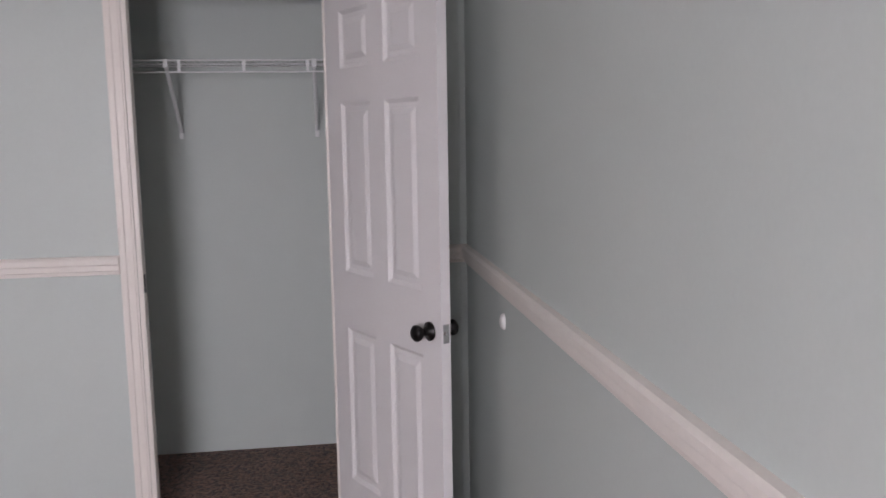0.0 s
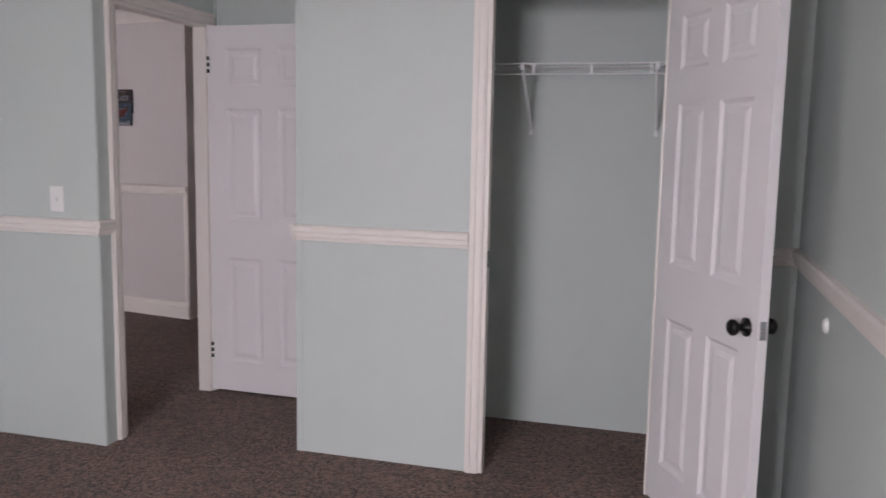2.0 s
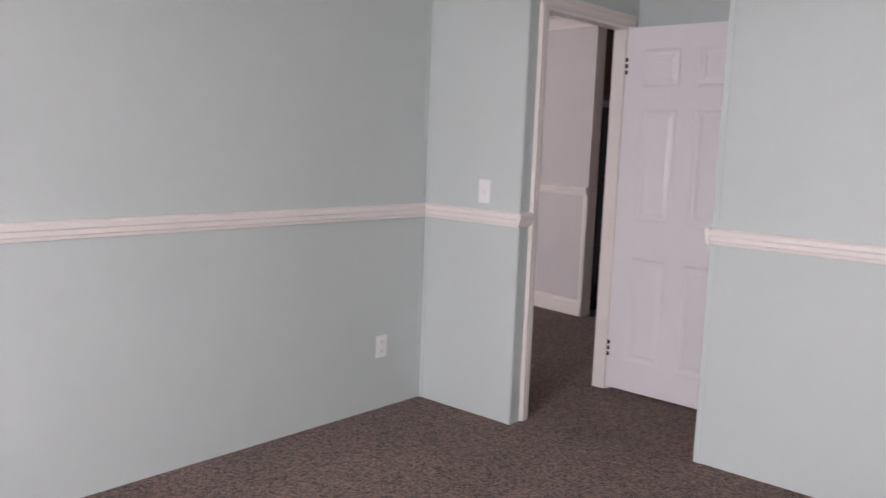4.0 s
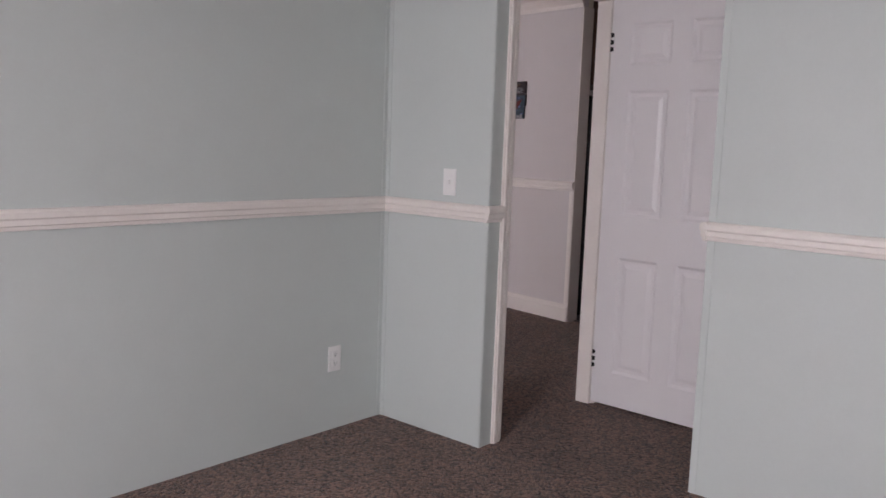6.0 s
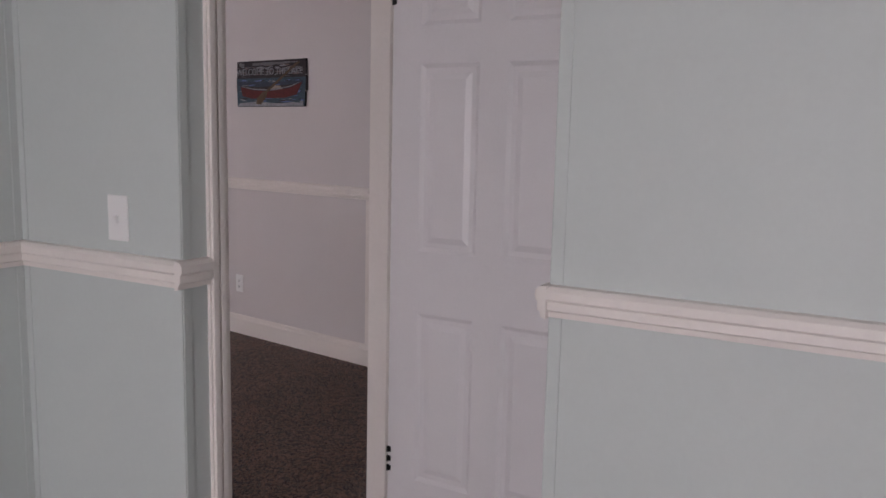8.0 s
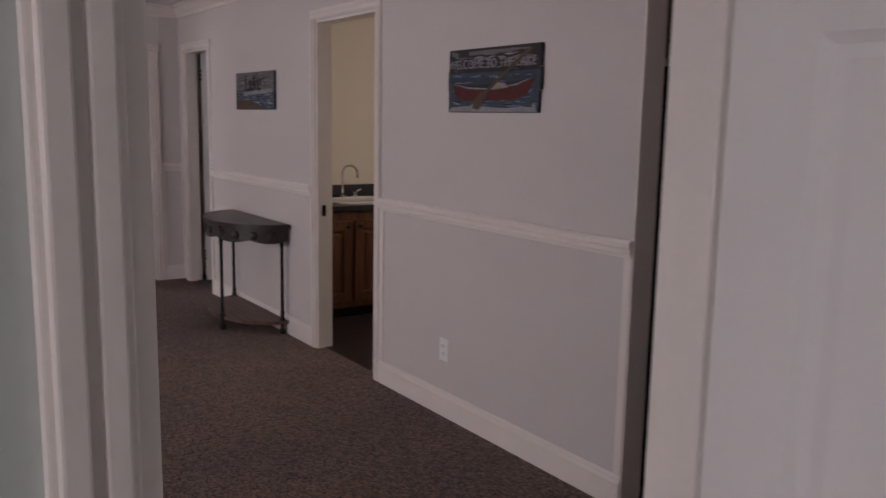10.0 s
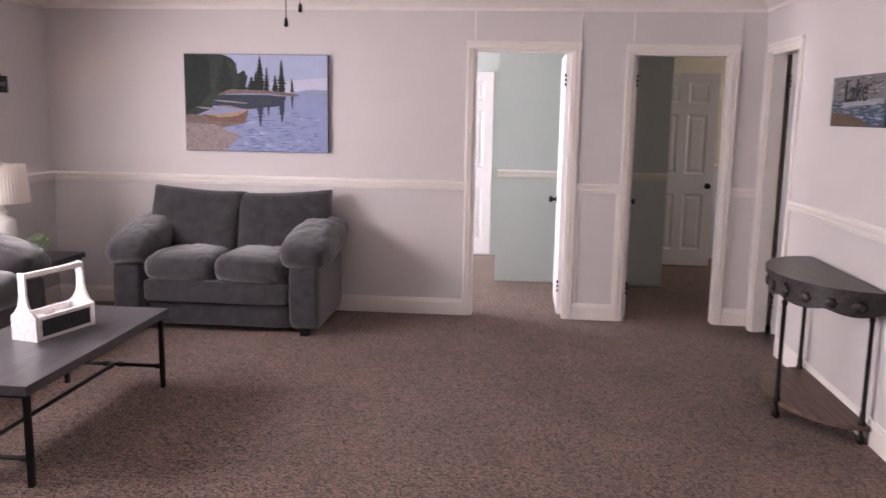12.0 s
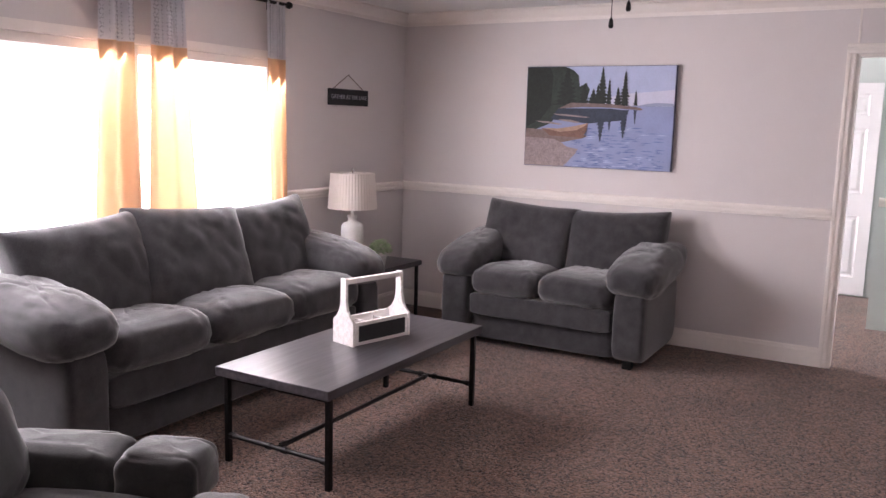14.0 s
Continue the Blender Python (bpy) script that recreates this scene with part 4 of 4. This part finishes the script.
def pine(cx, z0, h, w, tiers, flip=1, seed=0):
    rr = random.Random(seed)
    left, right = [], []
    for k in range(tiers):
        f = k / tiers
        ww = w * (1 - f) * rr.uniform(0.75, 1.1) + 0.003
        z = z0 + flip * h * f
        left += [(cx - ww, z), (cx - ww * 0.45, z + flip * h / tiers * 0.55)]
        right += [(cx + ww * rr.uniform(0.8, 1.1), z), (cx + ww * 0.45, z + flip * h / tiers * 0.55)]
    return left + [(cx, z0 + flip * h)] + right[::-1]


pic = thing("canvas_picture", "canvas print of canoes on a pine-lined lake shore", "picture", pose(XF + 0.001, 0.857, 1.616, 0, 0, 90))
PW, PH = 1.130 / 2, 0.740 / 2
part("canvas", box(-PW, PW, -0.036, 0, -PH, PH, bevel=0.003), CANVAS_EDGE, pic)
Y = -0.0365


def paint(name, key, pts, layer):
    part(name, shape(pts, Y - 0.0009 * layer), ART[key], pic)


paint("painted_sky", "sky", [(-PW + 0.004, 0.085), (PW - 0.004, 0.085), (PW - 0.004, PH - 0.003), (-PW + 0.004, PH - 0.003)], 0)
paint("painted_haze", "sky_low", [(0.0, 0.086), (PW - 0.004, 0.086), (PW - 0.004, 0.20), (0.20, 0.17), (0.05, 0.14)], 1)
paint("painted_water", "water", [(-PW + 0.004, -PH + 0.003), (PW - 0.004, -PH + 0.003), (PW - 0.004, 0.084), (-PW + 0.004, 0.084)], 0)
for k in range(26):
    z, rr = -PH + 0.010 + k * 0.0115, random.Random(300 + k)
    for _ in range(9 - k // 4):
        x, ln = rr.uniform(-0.20, PW - 0.10), rr.uniform(0.03, 0.10)
        paint("painted_ripple", "water_low" if rr.random() < 0.75 else "sky", [(x, z), (x + ln * 0.5, z - 0.003), (x + ln, z), (x + ln * 0.5, z + 0.0025 + 0.004 * rr.random())], 1 + 0.02 * k)
paint("painted_hill", "far_hill", [(0.30, 0.086), (PW - 0.005, 0.086), (PW - 0.005, 0.105), (0.44, 0.110), (0.36, 0.100)], 2)
paint("painted_forest", "pine_mid", [(-PW + 0.005, -0.13), (-0.36, -0.05), (-0.30, 0.02), (-0.20, 0.10), (-0.09, 0.10), (-0.06, 0.20), (-0.09, 0.25), (-0.14, 0.22), (-0.15, 0.30), (-0.19, 0.34), (-0.26, PH - 0.004), (-PW + 0.005, PH - 0.004)], 2)
paint("painted_dark_tree", "pine", [(-PW + 0.006, -0.08), (-0.44, -0.02), (-0.36, 0.08), (-0.35, 0.30), (-0.38, PH - 0.005), (-PW + 0.006, PH - 0.005)], 3)
for k, (cx, h, w, tiers) in enumerate(((-0.235, 0.275, 0.115, 9), (0.035, 0.275, 0.062, 11), (0.088, 0.190, 0.030, 8), (0.005, 0.15, 0.05, 6), (0.205, 0.245, 0.048, 11), (0.155, 0.13, 0.035, 6), (0.287, 0.105, 0.018, 7), (-0.03, 0.12, 0.06, 5), (-0.10, 0.15, 0.06, 6))):
    paint("painted_pine", "pine", pine(cx, 0.088, h, w, tiers, 1, k), 4 + 0.3 * k)
paint("painted_point", "shore", [(-0.30, 0.06), (-0.10, 0.075), (0.10, 0.072), (0.33, 0.055), (0.345, 0.066), (0.30, 0.078), (0.10, 0.098), (-0.20, 0.105)], 8)
for k, (cx, h, w, tiers) in enumerate(((0.035, 0.235, 0.055, 9), (0.100, 0.155, 0.025, 6), (0.205, 0.205, 0.042, 9), (0.287, 0.100, 0.012, 5))):
    paint("painted_reflection", "mirror", pine(cx, 0.056, h, w, tiers, -1, 20 + k), 2 + 0.3 * k)
paint("painted_shade_on_water", "mirror", [(-0.36, -0.02), (-0.06, -0.045), (0.18, -0.02), (0.24, 0.05), (0.10, 0.066), (-0.30, 0.062)], 4)
paint("painted_rock", "rock", [(-PW + 0.005, -PH + 0.004), (-0.24, -PH + 0.004), (-0.15, -0.27), (-0.13, -0.235), (-0.22, -0.22), (-0.30, -0.165), (-PW + 0.005, -0.155)], 5)
paint("painted_bank", "shore", [(-PW + 0.006, -0.155), (-0.32, -0.165), (-0.27, -0.19), (-0.10, -0.155), (-0.06, -0.135), (-0.30, -0.10), (-PW + 0.006, -0.09)], 6)
paint("painted_canoe", "canoe", [(-0.43, -0.085), (-0.36, -0.140), (-0.10, -0.150), (-0.070, -0.10), (-0.060, -0.045), (-0.14, -0.085), (-0.28, -0.108)], 8)
paint("painted_canoe_rim", "canoe_in", [(-0.42, -0.084), (-0.28, -0.112), (-0.14, -0.095), (-0.063, -0.050), (-0.060, -0.042), (-0.16, -0.066), (-0.30, -0.088)], 9)
for x0, x1, z in ((-0.34, -0.05, 0.010), (-0.48, -0.26, -0.045), (-0.30, -0.12, -0.030)):
    paint("painted_far_canoe", "rock", [(x0, z + 0.012), (x0 + 0.05, z), (x1 - 0.03, z - 0.014), (x1, z - 0.008), (x0 + 0.10, z + 0.010)], 9.5)


def planks(name, label, m, w, h, jig):
    """Three-board plank sign with notched ends."""
    ob = thing(name, label, "wall art", m)
    n = len(jig)
    bh = h / n
    for k, (l, r) in enumerate(jig):
        z0 = -h / 2 + k * bh
        part("plank", box(-w / 2 + l, w / 2 - r, -0.013, 0, z0 + 0.0015, z0 + bh - 0.0015, bevel=0.005), ART["dark"], ob)
    return ob


def daub(ob, name, key, pts, layer):
    part(name, shape(pts, -0.0135 - 0.0008 * layer), ART[key], ob)


def strokes(ob, x0, x1, z0, z1, keys, count, seed, layer=1, thick=0.0035):
    """Dry brush strokes of several colours over one stretch of a painted board."""
    rr = random.Random(seed)
    for j, key in enumerate(keys):
        bm = bmesh.new()
        for k in range(count):
            ln, th = rr.uniform(0.012, 0.055), rr.uniform(0.4, 1.5) * thick
            cx, cz = rr.uniform(x0 + ln, x1 - ln), rr.uniform(z0 + th * 2, z1 - th * 2)
            sl = rr.uniform(-0.14, 0.14) * ln
            y = -0.0135 - 0.0008 * layer - 0.0001 - 0.000004 * (k * len(keys) + j)
            bm.faces.new([bm.verts.new(c) for c in ((cx - ln, y, cz - sl), (cx - ln * 0.3, y, cz - th), (cx + ln, y, cz + sl), (cx + ln * 0.4, y, cz + th))])
        part("painted_strokes", bm, ART[key], ob)


ca = planks("canoe_plank_art", "painted plank wall art of a red canoe and paddle", pose(-4.427, YR - 0.001, 1.665), 0.672, 0.290, ((0.010, 0.016), (0.0, 0.002), (0.012, 0.004)))
strokes(ca, -0.318, 0.318, -0.138, 0.034, ("water_low", "dark", "foam", "teal", "mirror"), 40, 5)
strokes(ca, -0.318, 0.318, 0.040, 0.138, ("grey", "dark", "shore", "foam"), 26, 6)
daub(ca, "painted_lake", "teal", [(-0.325, -0.142), (0.320, -0.142), (0.328, 0.035), (-0.328, 0.035)], 0)
daub(ca, "painted_foam", "foam", [(-0.32, -0.140), (0.31, -0.140), (0.30, -0.108), (0.10, -0.125), (-0.12, -0.112), (-0.30, -0.120)], 1)
daub(ca, "painted_bank", "dark", [(-0.325, 0.036), (0.325, 0.036), (0.325, 0.140), (-0.325, 0.140)], 0)
daub(ca, "painted_sky_band", "grey", [(-0.30, 0.112), (0.10, 0.116), (0.26, 0.128), (0.0, 0.132), (-0.30, 0.128)], 1)
daub(ca, "painted_patch", "dark", [(-0.25, 0.105), (-0.17, 0.105), (-0.17, 0.136), (-0.25, 0.136)], 2)
daub(ca, "painted_wave", "mirror", [(-0.32, -0.01), (-0.05, -0.02), (0.30, -0.01), (0.31, 0.015), (0.0, 0.008), (-0.30, 0.020)], 1)
daub(ca, "painted_hull", "red", [(-0.290, -0.015), (-0.270, -0.075), (-0.180, -0.092), (0.140, -0.090), (0.250, -0.070), (0.300, 0.005), (0.18, -0.030), (0.0, -0.046), (-0.16, -0.040)], 3)
daub(ca, "painted_inside", "dark", [(-0.285, -0.014), (-0.16, -0.038), (0.0, -0.044), (0.18, -0.028), (0.26, -0.006), (0.10, -0.014), (-0.10, -0.020)], 4)
daub(ca, "painted_cargo", "cream", [(-0.02, -0.040), (0.12, -0.036), (0.10, -0.015), (0.02, -0.012)], 5)
daub(ca, "painted_gunwale", "foam", [(-0.288, -0.012), (-0.16, -0.036), (0.0, -0.043), (0.18, -0.026), (0.295, 0.006), (0.18, -0.020), (0.0, -0.037), (-0.16, -0.030)], 6)
daub(ca, "painted_paddle", "paddle", [(-0.130, -0.125), (-0.085, -0.130), (-0.030, -0.085), (-0.020, -0.055), (0.250, 0.105), (0.285, 0.118), (0.275, 0.128), (0.240, 0.117), (-0.035, -0.045), (-0.070, -0.055), (-0.120, -0.090)], 7)

la = planks("lake_plank_art", "painted plank wall art with the word lake", pose(-7.185, YR - 0.001, 1.665), 0.720, 0.268, ((0.0, 0.0), (0.003, 0.0)))
strokes(la, -0.345, 0.345, -0.126, 0.002, ("water_low", "foam", "dark", "shore", "water"), 34, 7)
strokes(la, -0.345, 0.345, 0.008, 0.126, ("foam", "dark", "teal", "shore"), 26, 8)
daub(la, "painted_shore", "grey", [(-0.35, 0.005), (0.352, 0.005), (0.352, 0.130), (-0.35, 0.130)], 0)
daub(la, "painted_lake", "teal", [(-0.35, -0.130), (0.352, -0.130), (0.352, 0.005), (-0.35, 0.005)], 0)
daub(la, "painted_ripple", "foam", [(-0.20, -0.030), (0.22, -0.020), (0.34, -0.005), (0.30, 0.012), (0.02, 0.004), (-0.18, -0.010)], 1)
daub(la, "painted_ground", "paddle", [(-0.345, -0.128), (0.18, -0.128), (0.05, -0.085), (-0.20, -0.065), (-0.345, -0.055)], 1)


def words(name, text, size, material, parent, m, depth=0.0015):
    """Raised lettering in the built-in face."""
    cu = bpy.data.curves.new(name, "FONT")
    cu.body, cu.size, cu.extrude, cu.align_x, cu.align_y = text, size, depth, "CENTER", "CENTER"
    tmp = new(name, cu)
    me = bpy.data.meshes.new_from_object(tmp.evaluated_get(bpy.context.evaluated_depsgraph_get()))
    bpy.data.objects.remove(tmp)
    me.materials.append(material)
    ob = new(name, me)
    ob.parent = parent
    ob.matrix_local = m
    return ob


words("lettering", "WELCOME TO THE LAKE", 0.056, ART["foam"], ca, pose(-0.01, -0.0175, 0.072, 90, 0, 0))


words("lettering", "Lake", 0.165, ART["dark"], la, pose(-0.02, -0.0175, 0.050, 90, 0, 0))

sg = thing("hanging_sign", "dark wooden sign hung from a rope, GATHER AT THE LAKE", "sign", pose(-8.175, YW + 0.001, 1.718, 0, 0, 180))
part("board", box(-0.245, 0.245, -0.016, 0, -0.060, 0.060, bevel=0.003), SLATE, sg)
words("lettering", "GATHER AT THE LAKE", 0.044, ART["foam"], sg, pose(0, -0.0175, 0.0, 90, 0, 0))
bm = bmesh.new()
rod(bm, (-0.185, -0.008, 0.060), (0, -0.006, 0.165), 0.0035, 6)
rod(bm, (0.185, -0.008, 0.060), (0, -0.006, 0.165), 0.0035, 6)
part("rope", bm, ART["shore"], sg, "thin brown rope")
bm = bmesh.new()
rod(bm, (0, 0, 0.163), (0, -0.012, 0.166), 0.003, 6)
part("nail", bm, BLACK, sg)


def plate(name, label, m, kind):
    ob = thing(name, label, "outlet" if kind == "outlet" else "switch", m)
    part("plate", box(-0.036, 0.036, -0.006, 0, -0.058, 0.058, bevel=0.003), PLASTIC, ob)
    if kind == "outlet":
        for z in (-0.021, 0.021):
            face = part("socket", box(-0.016, 0.016, -0.0085, -0.004, z - 0.014, z + 0.014, bevel=0.002), PLASTIC, ob)
            bm = bmesh.new()
            bx(bm, -0.0075, -0.0055, -0.0095, -0.008, z - 0.003, z + 0.006)
            bx(bm, 0.0055, 0.0075, -0.0095, -0.008, z - 0.002, z + 0.006)
            rod(bm, (0, -0.0095, z - 0.008), (0, -0.008, z - 0.008), 0.0024, 8)
            part("slots", bm, SLOT, face)
    else:
        part("toggle", moved(box(-0.005, 0.005, -0.014, -0.003, -0.011, 0.011, bevel=0.002), pose(0, 0, 0, 18, 0, 0)), PLASTIC, ob)
    return ob


turned(plate("wall_outlet", "white duplex outlet on the mint wall", pose(-2.815, 2.115, 0.330, 0, 0, 90), "outlet"))
turned(plate("light_switch", "white toggle light switch on the mint wall", pose(-2.419, 2.415, 1.145), "switch"))
plate("wall_outlet", "white duplex outlet on the greige wall", pose(-4.770, YR, 0.345), "outlet")
bm = bmesh.new()
lathe(bm, 0, 0, [(0.026, 0), (0.026, 0.003), (0.020, 0.010), (0.008, 0.014)], 20)
turned(single("wall_door_stop", bm, PLASTIC, "round white door bumper on the mint wall", "door stop", True, m=pose(XR, 1.965, 0.900, 0, -90, 0)))

# ---- closet shelf ----
sh = thing("closet_shelf", "white wire closet shelf on two slanted brackets", "shelf", BED)
bm = bmesh.new()
for y, z in ((3.385, 1.800), (3.24, 1.797), (3.095, 1.800), (3.090, 1.752)):
    rod(bm, (-1.285, y, z), (XR - 0.004, y, z), 0.0038, 8)
part("shelf_rails", bm, WIREW, sh)
bm = bmesh.new()
n = 78
for k in range(n):
    x = -1.27 + k * (XR + 1.25) / n
    rod(bm, (x, 3.395, 1.803), (x, 3.093, 1.803), 0.0016, 4)
part("shelf_wires", bm, WIREW, sh)
for k in range(8):
    x = -1.15 + k * 0.262
    part("lip_clip", box(x - 0.006, x + 0.006, 3.088, 3.095, 1.752, 1.802), WIREW, sh)
for x in (-0.418, 0.187):
    bm = bmesh.new()
    p, q = Vector((x, 3.392, 1.512)), Vector((x, 3.100, 1.785))
    d = (q - p).normalized()
    rod(bm, p, q, 0.0085, 8)
    bx(bm, x - 0.009, x + 0.009, 3.388, 3.398, 1.480, 1.535, 0.002)
    bx(bm, x - 0.010, x + 0.010, 3.090, 3.106, 1.770, 1.806, 0.002)
    part("bracket", bm, WIREW, sh)

# ---- pull chains under the ceiling ----
for dx, z in ((0.0, 1.905), (0.115, 1.965)):
    pc = thing("pull_chain", "thin metal pull chain with a dark bell end", "pull chain", pose(-6.02 - dx * 0.25, 1.93 + dx * 0.45, H))
    bm = bmesh.new()
    rod(bm, (0, 0, 0), (0, 0, z + 0.03 - H), 0.0016, 6)
    part("chain", bm, PIPE, pc)
    bm = bmesh.new()
    lathe(bm, 0, 0, [(0.002, z + 0.035 - H), (0.007, z + 0.025 - H), (0.010, z + 0.004 - H), (0.006, z - 0.004 - H)], 12)
    part("pull_end", bm, BLACK, pc, smooth=True)

# ---- bathroom vanity ----
va = thing("vanity_cabinet", "stained oak bathroom vanity with raised-panel doors", "cabinet", pose(-7.05, 4.760, 0))
part("body", box(-0.262, 0.240, 0, 1.84, 0.09, 0.812), OAK, va)
part("plinth", box(-0.262, 0.180, 0, 1.84, 0, 0.089), BLACK, va)
for k in range(4):
    y0 = 0.03 + k * 0.45
    bm = bmesh.new()
    for a in ((y0, y0 + 0.065, 0.14, 0.74), (y0 + 0.355, y0 + 0.42, 0.14, 0.74), (y0 + 0.065, y0 + 0.355, 0.14, 0.205), (y0 + 0.065, y0 + 0.355, 0.675, 0.74)):
        bx(bm, 0.241, 0.262, *a, 0.003)
    bx(bm, 0.241, 0.256, y0 + 0.09, y0 + 0.33, 0.23, 0.65, 0.008)
    bx(bm, 0.241, 0.247, y0 + 0.064, y0 + 0.356, 0.204, 0.676)
    dr = part("cabinet_door", bm, OAK, va)
    bm = bmesh.new()
    bmesh.ops.create_icosphere(bm, subdivisions=2, radius=0.013)
    part("knob", moved(bm, Matrix.Translation((0.272, y0 + (0.385 if k % 2 == 0 else 0.035), 0.70))), BLACK, dr, smooth=True)
vt = thing("countertop", "black laminate countertop with backsplash over the vanity", "countertop", pose(-7.05, 4.760, 0.813))
part("worktop", box(-0.262, 0.265, 0.002, 1.84, 0, 0.040, bevel=0.004), COUNTER, vt)
part("backsplash", box(-0.266, -0.246, 0.002, 1.84, 0.041, 0.150, bevel=0.003), COUNTER, vt)
sk = thing("sink", "white drop-in bathroom sink", "sink", pose(-7.03, 5.42, 0.853))
bm = bmesh.new()
ring = [(1.0, 0.0), (1.0, 0.016), (0.93, 0.020), (0.86, 0.014), (0.75, 0.008)]
prev = None
for f, z in ring:
    row = [bm.verts.new((0.225 * f * math.copysign(abs(math.cos(a)) ** 0.6, math.cos(a)), 0.28 * f * math.copysign(abs(math.sin(a)) ** 0.6, math.sin(a)), z)) for a in [k * math.tau / 40 for k in range(40)]]
    if prev:
        for k in range(40):
            bm.faces.new((prev[k], prev[(k + 1) % 40], row[(k + 1) % 40], row[k]))
    else:
        bm.faces.new(row)
    prev = row
bm.faces.new(prev[::-1])
part("basin", bm, SINKW, sk, smooth=True)
fc = thing("faucet", "chrome high-arc faucet with a single lever", "faucet", pose(-7.225, 5.36, 0.860))
bm = bmesh.new()
pts = [Vector((0, 0, 0)), Vector((0, 0, 0.20))] + [Vector((0.062 - 0.062 * math.cos(a), 0, 0.20 + 0.062 * math.sin(a))) for a in [k * math.pi / 10 for k in range(1, 11)]] + [Vector((0.126, 0, 0.165))]
for p, q in zip(pts, pts[1:]):
    rod(bm, p, q, 0.010, 10)
rod(bm, (0, 0, 0), (0, 0, 0.03), 0.022, 16)
part("spout", moved(bm, pose(0, 0, 0, 0, 0, 40)), CHROME, fc, smooth=True)
bm = bmesh.new()
rod(bm, (0, 0.11, 0), (0, 0.11, 0.05), 0.018, 14)
rod(bm, (0, 0.11, 0.05), (0.045, 0.14, 0.075), 0.007, 8)
part("lever", bm, CHROME, fc, smooth=True)

# ---- kitchen corner ----
fg = thing("refrigerator", "glossy black refrigerator beside the wall end", "refrigerator", pose(-3.92, 5.16, 0))
part("body", box(-0.36, 0.30, -0.36, 0.36, 0.02, 1.70, bevel=0.01), APPL, fg)
for z0, z1, nm in ((0.06, 1.12, "door"), (1.135, 1.70, "freezer_door")):
    bm = bmesh.new()
    cols = 16
    lo, hi = [], []
    for k in range(cols + 1):
        y = -0.355 + 0.71 * k / cols
        x = 0.335 + 0.035 * (1 - (y / 0.355) ** 2)
        lo.append(bm.verts.new((x, y, z0)))
        hi.append(bm.verts.new((x, y, z1)))
    for k in range(cols):
        bm.faces.new((lo[k], lo[k + 1], hi[k + 1], hi[k]))
    b0, b1 = [bm.verts.new((0.305, y, z0)) for y in (-0.355, 0.355)], [bm.verts.new((0.305, y, z1)) for y in (-0.355, 0.355)]
    bm.faces.new([*lo, b0[1], b0[0]])
    bm.faces.new([*hi, b1[1], b1[0]])
    bm.faces.new((lo[0], hi[0], b1[0], b0[0]))
    bm.faces.new((lo[-1], hi[-1], b1[1], b0[1]))
    dd = part(nm, bm, APPL, fg)
    bm = bmesh.new()
    zc = 0.85 if nm == "door" else 1.40
    rod(bm, (0.395, 0.30, zc - 0.2), (0.395, 0.30, zc + 0.2), 0.012, 10)
    for z in (zc - 0.18, zc + 0.18):
        rod(bm, (0.34, 0.30, z), (0.395, 0.30, z), 0.009, 8)
    part("handle", bm, APPL, dd)
kc = thing("wall_cabinet", "stained oak cabinet over the refrigerator", "cabinet", pose(-3.92, 5.16, 1.80))
part("body", box(-0.36, 0.20, -0.36, 0.36, 0, 0.618), OAK, kc)
for s in (-1, 1):
    bm = bmesh.new()
    c = s * 0.18
    for a in ((c - 0.17, c - 0.11, 0.02, 0.60), (c + 0.11, c + 0.17, 0.02, 0.60), (c - 0.11, c + 0.11, 0.02, 0.08), (c - 0.11, c + 0.11, 0.54, 0.60)):
        bx(bm, 0.201, 0.222, *a, 0.003)
    bx(bm, 0.201, 0.212, c - 0.112, c + 0.112, 0.078, 0.542)
    part("cabinet_door", bm, OAK, kc)
setting("trim_bath_panel_seam", box(-7.319, -7.314, 5.28, 5.30, 0.93, H), CREAM, "thin seam batten on the bathroom wall")
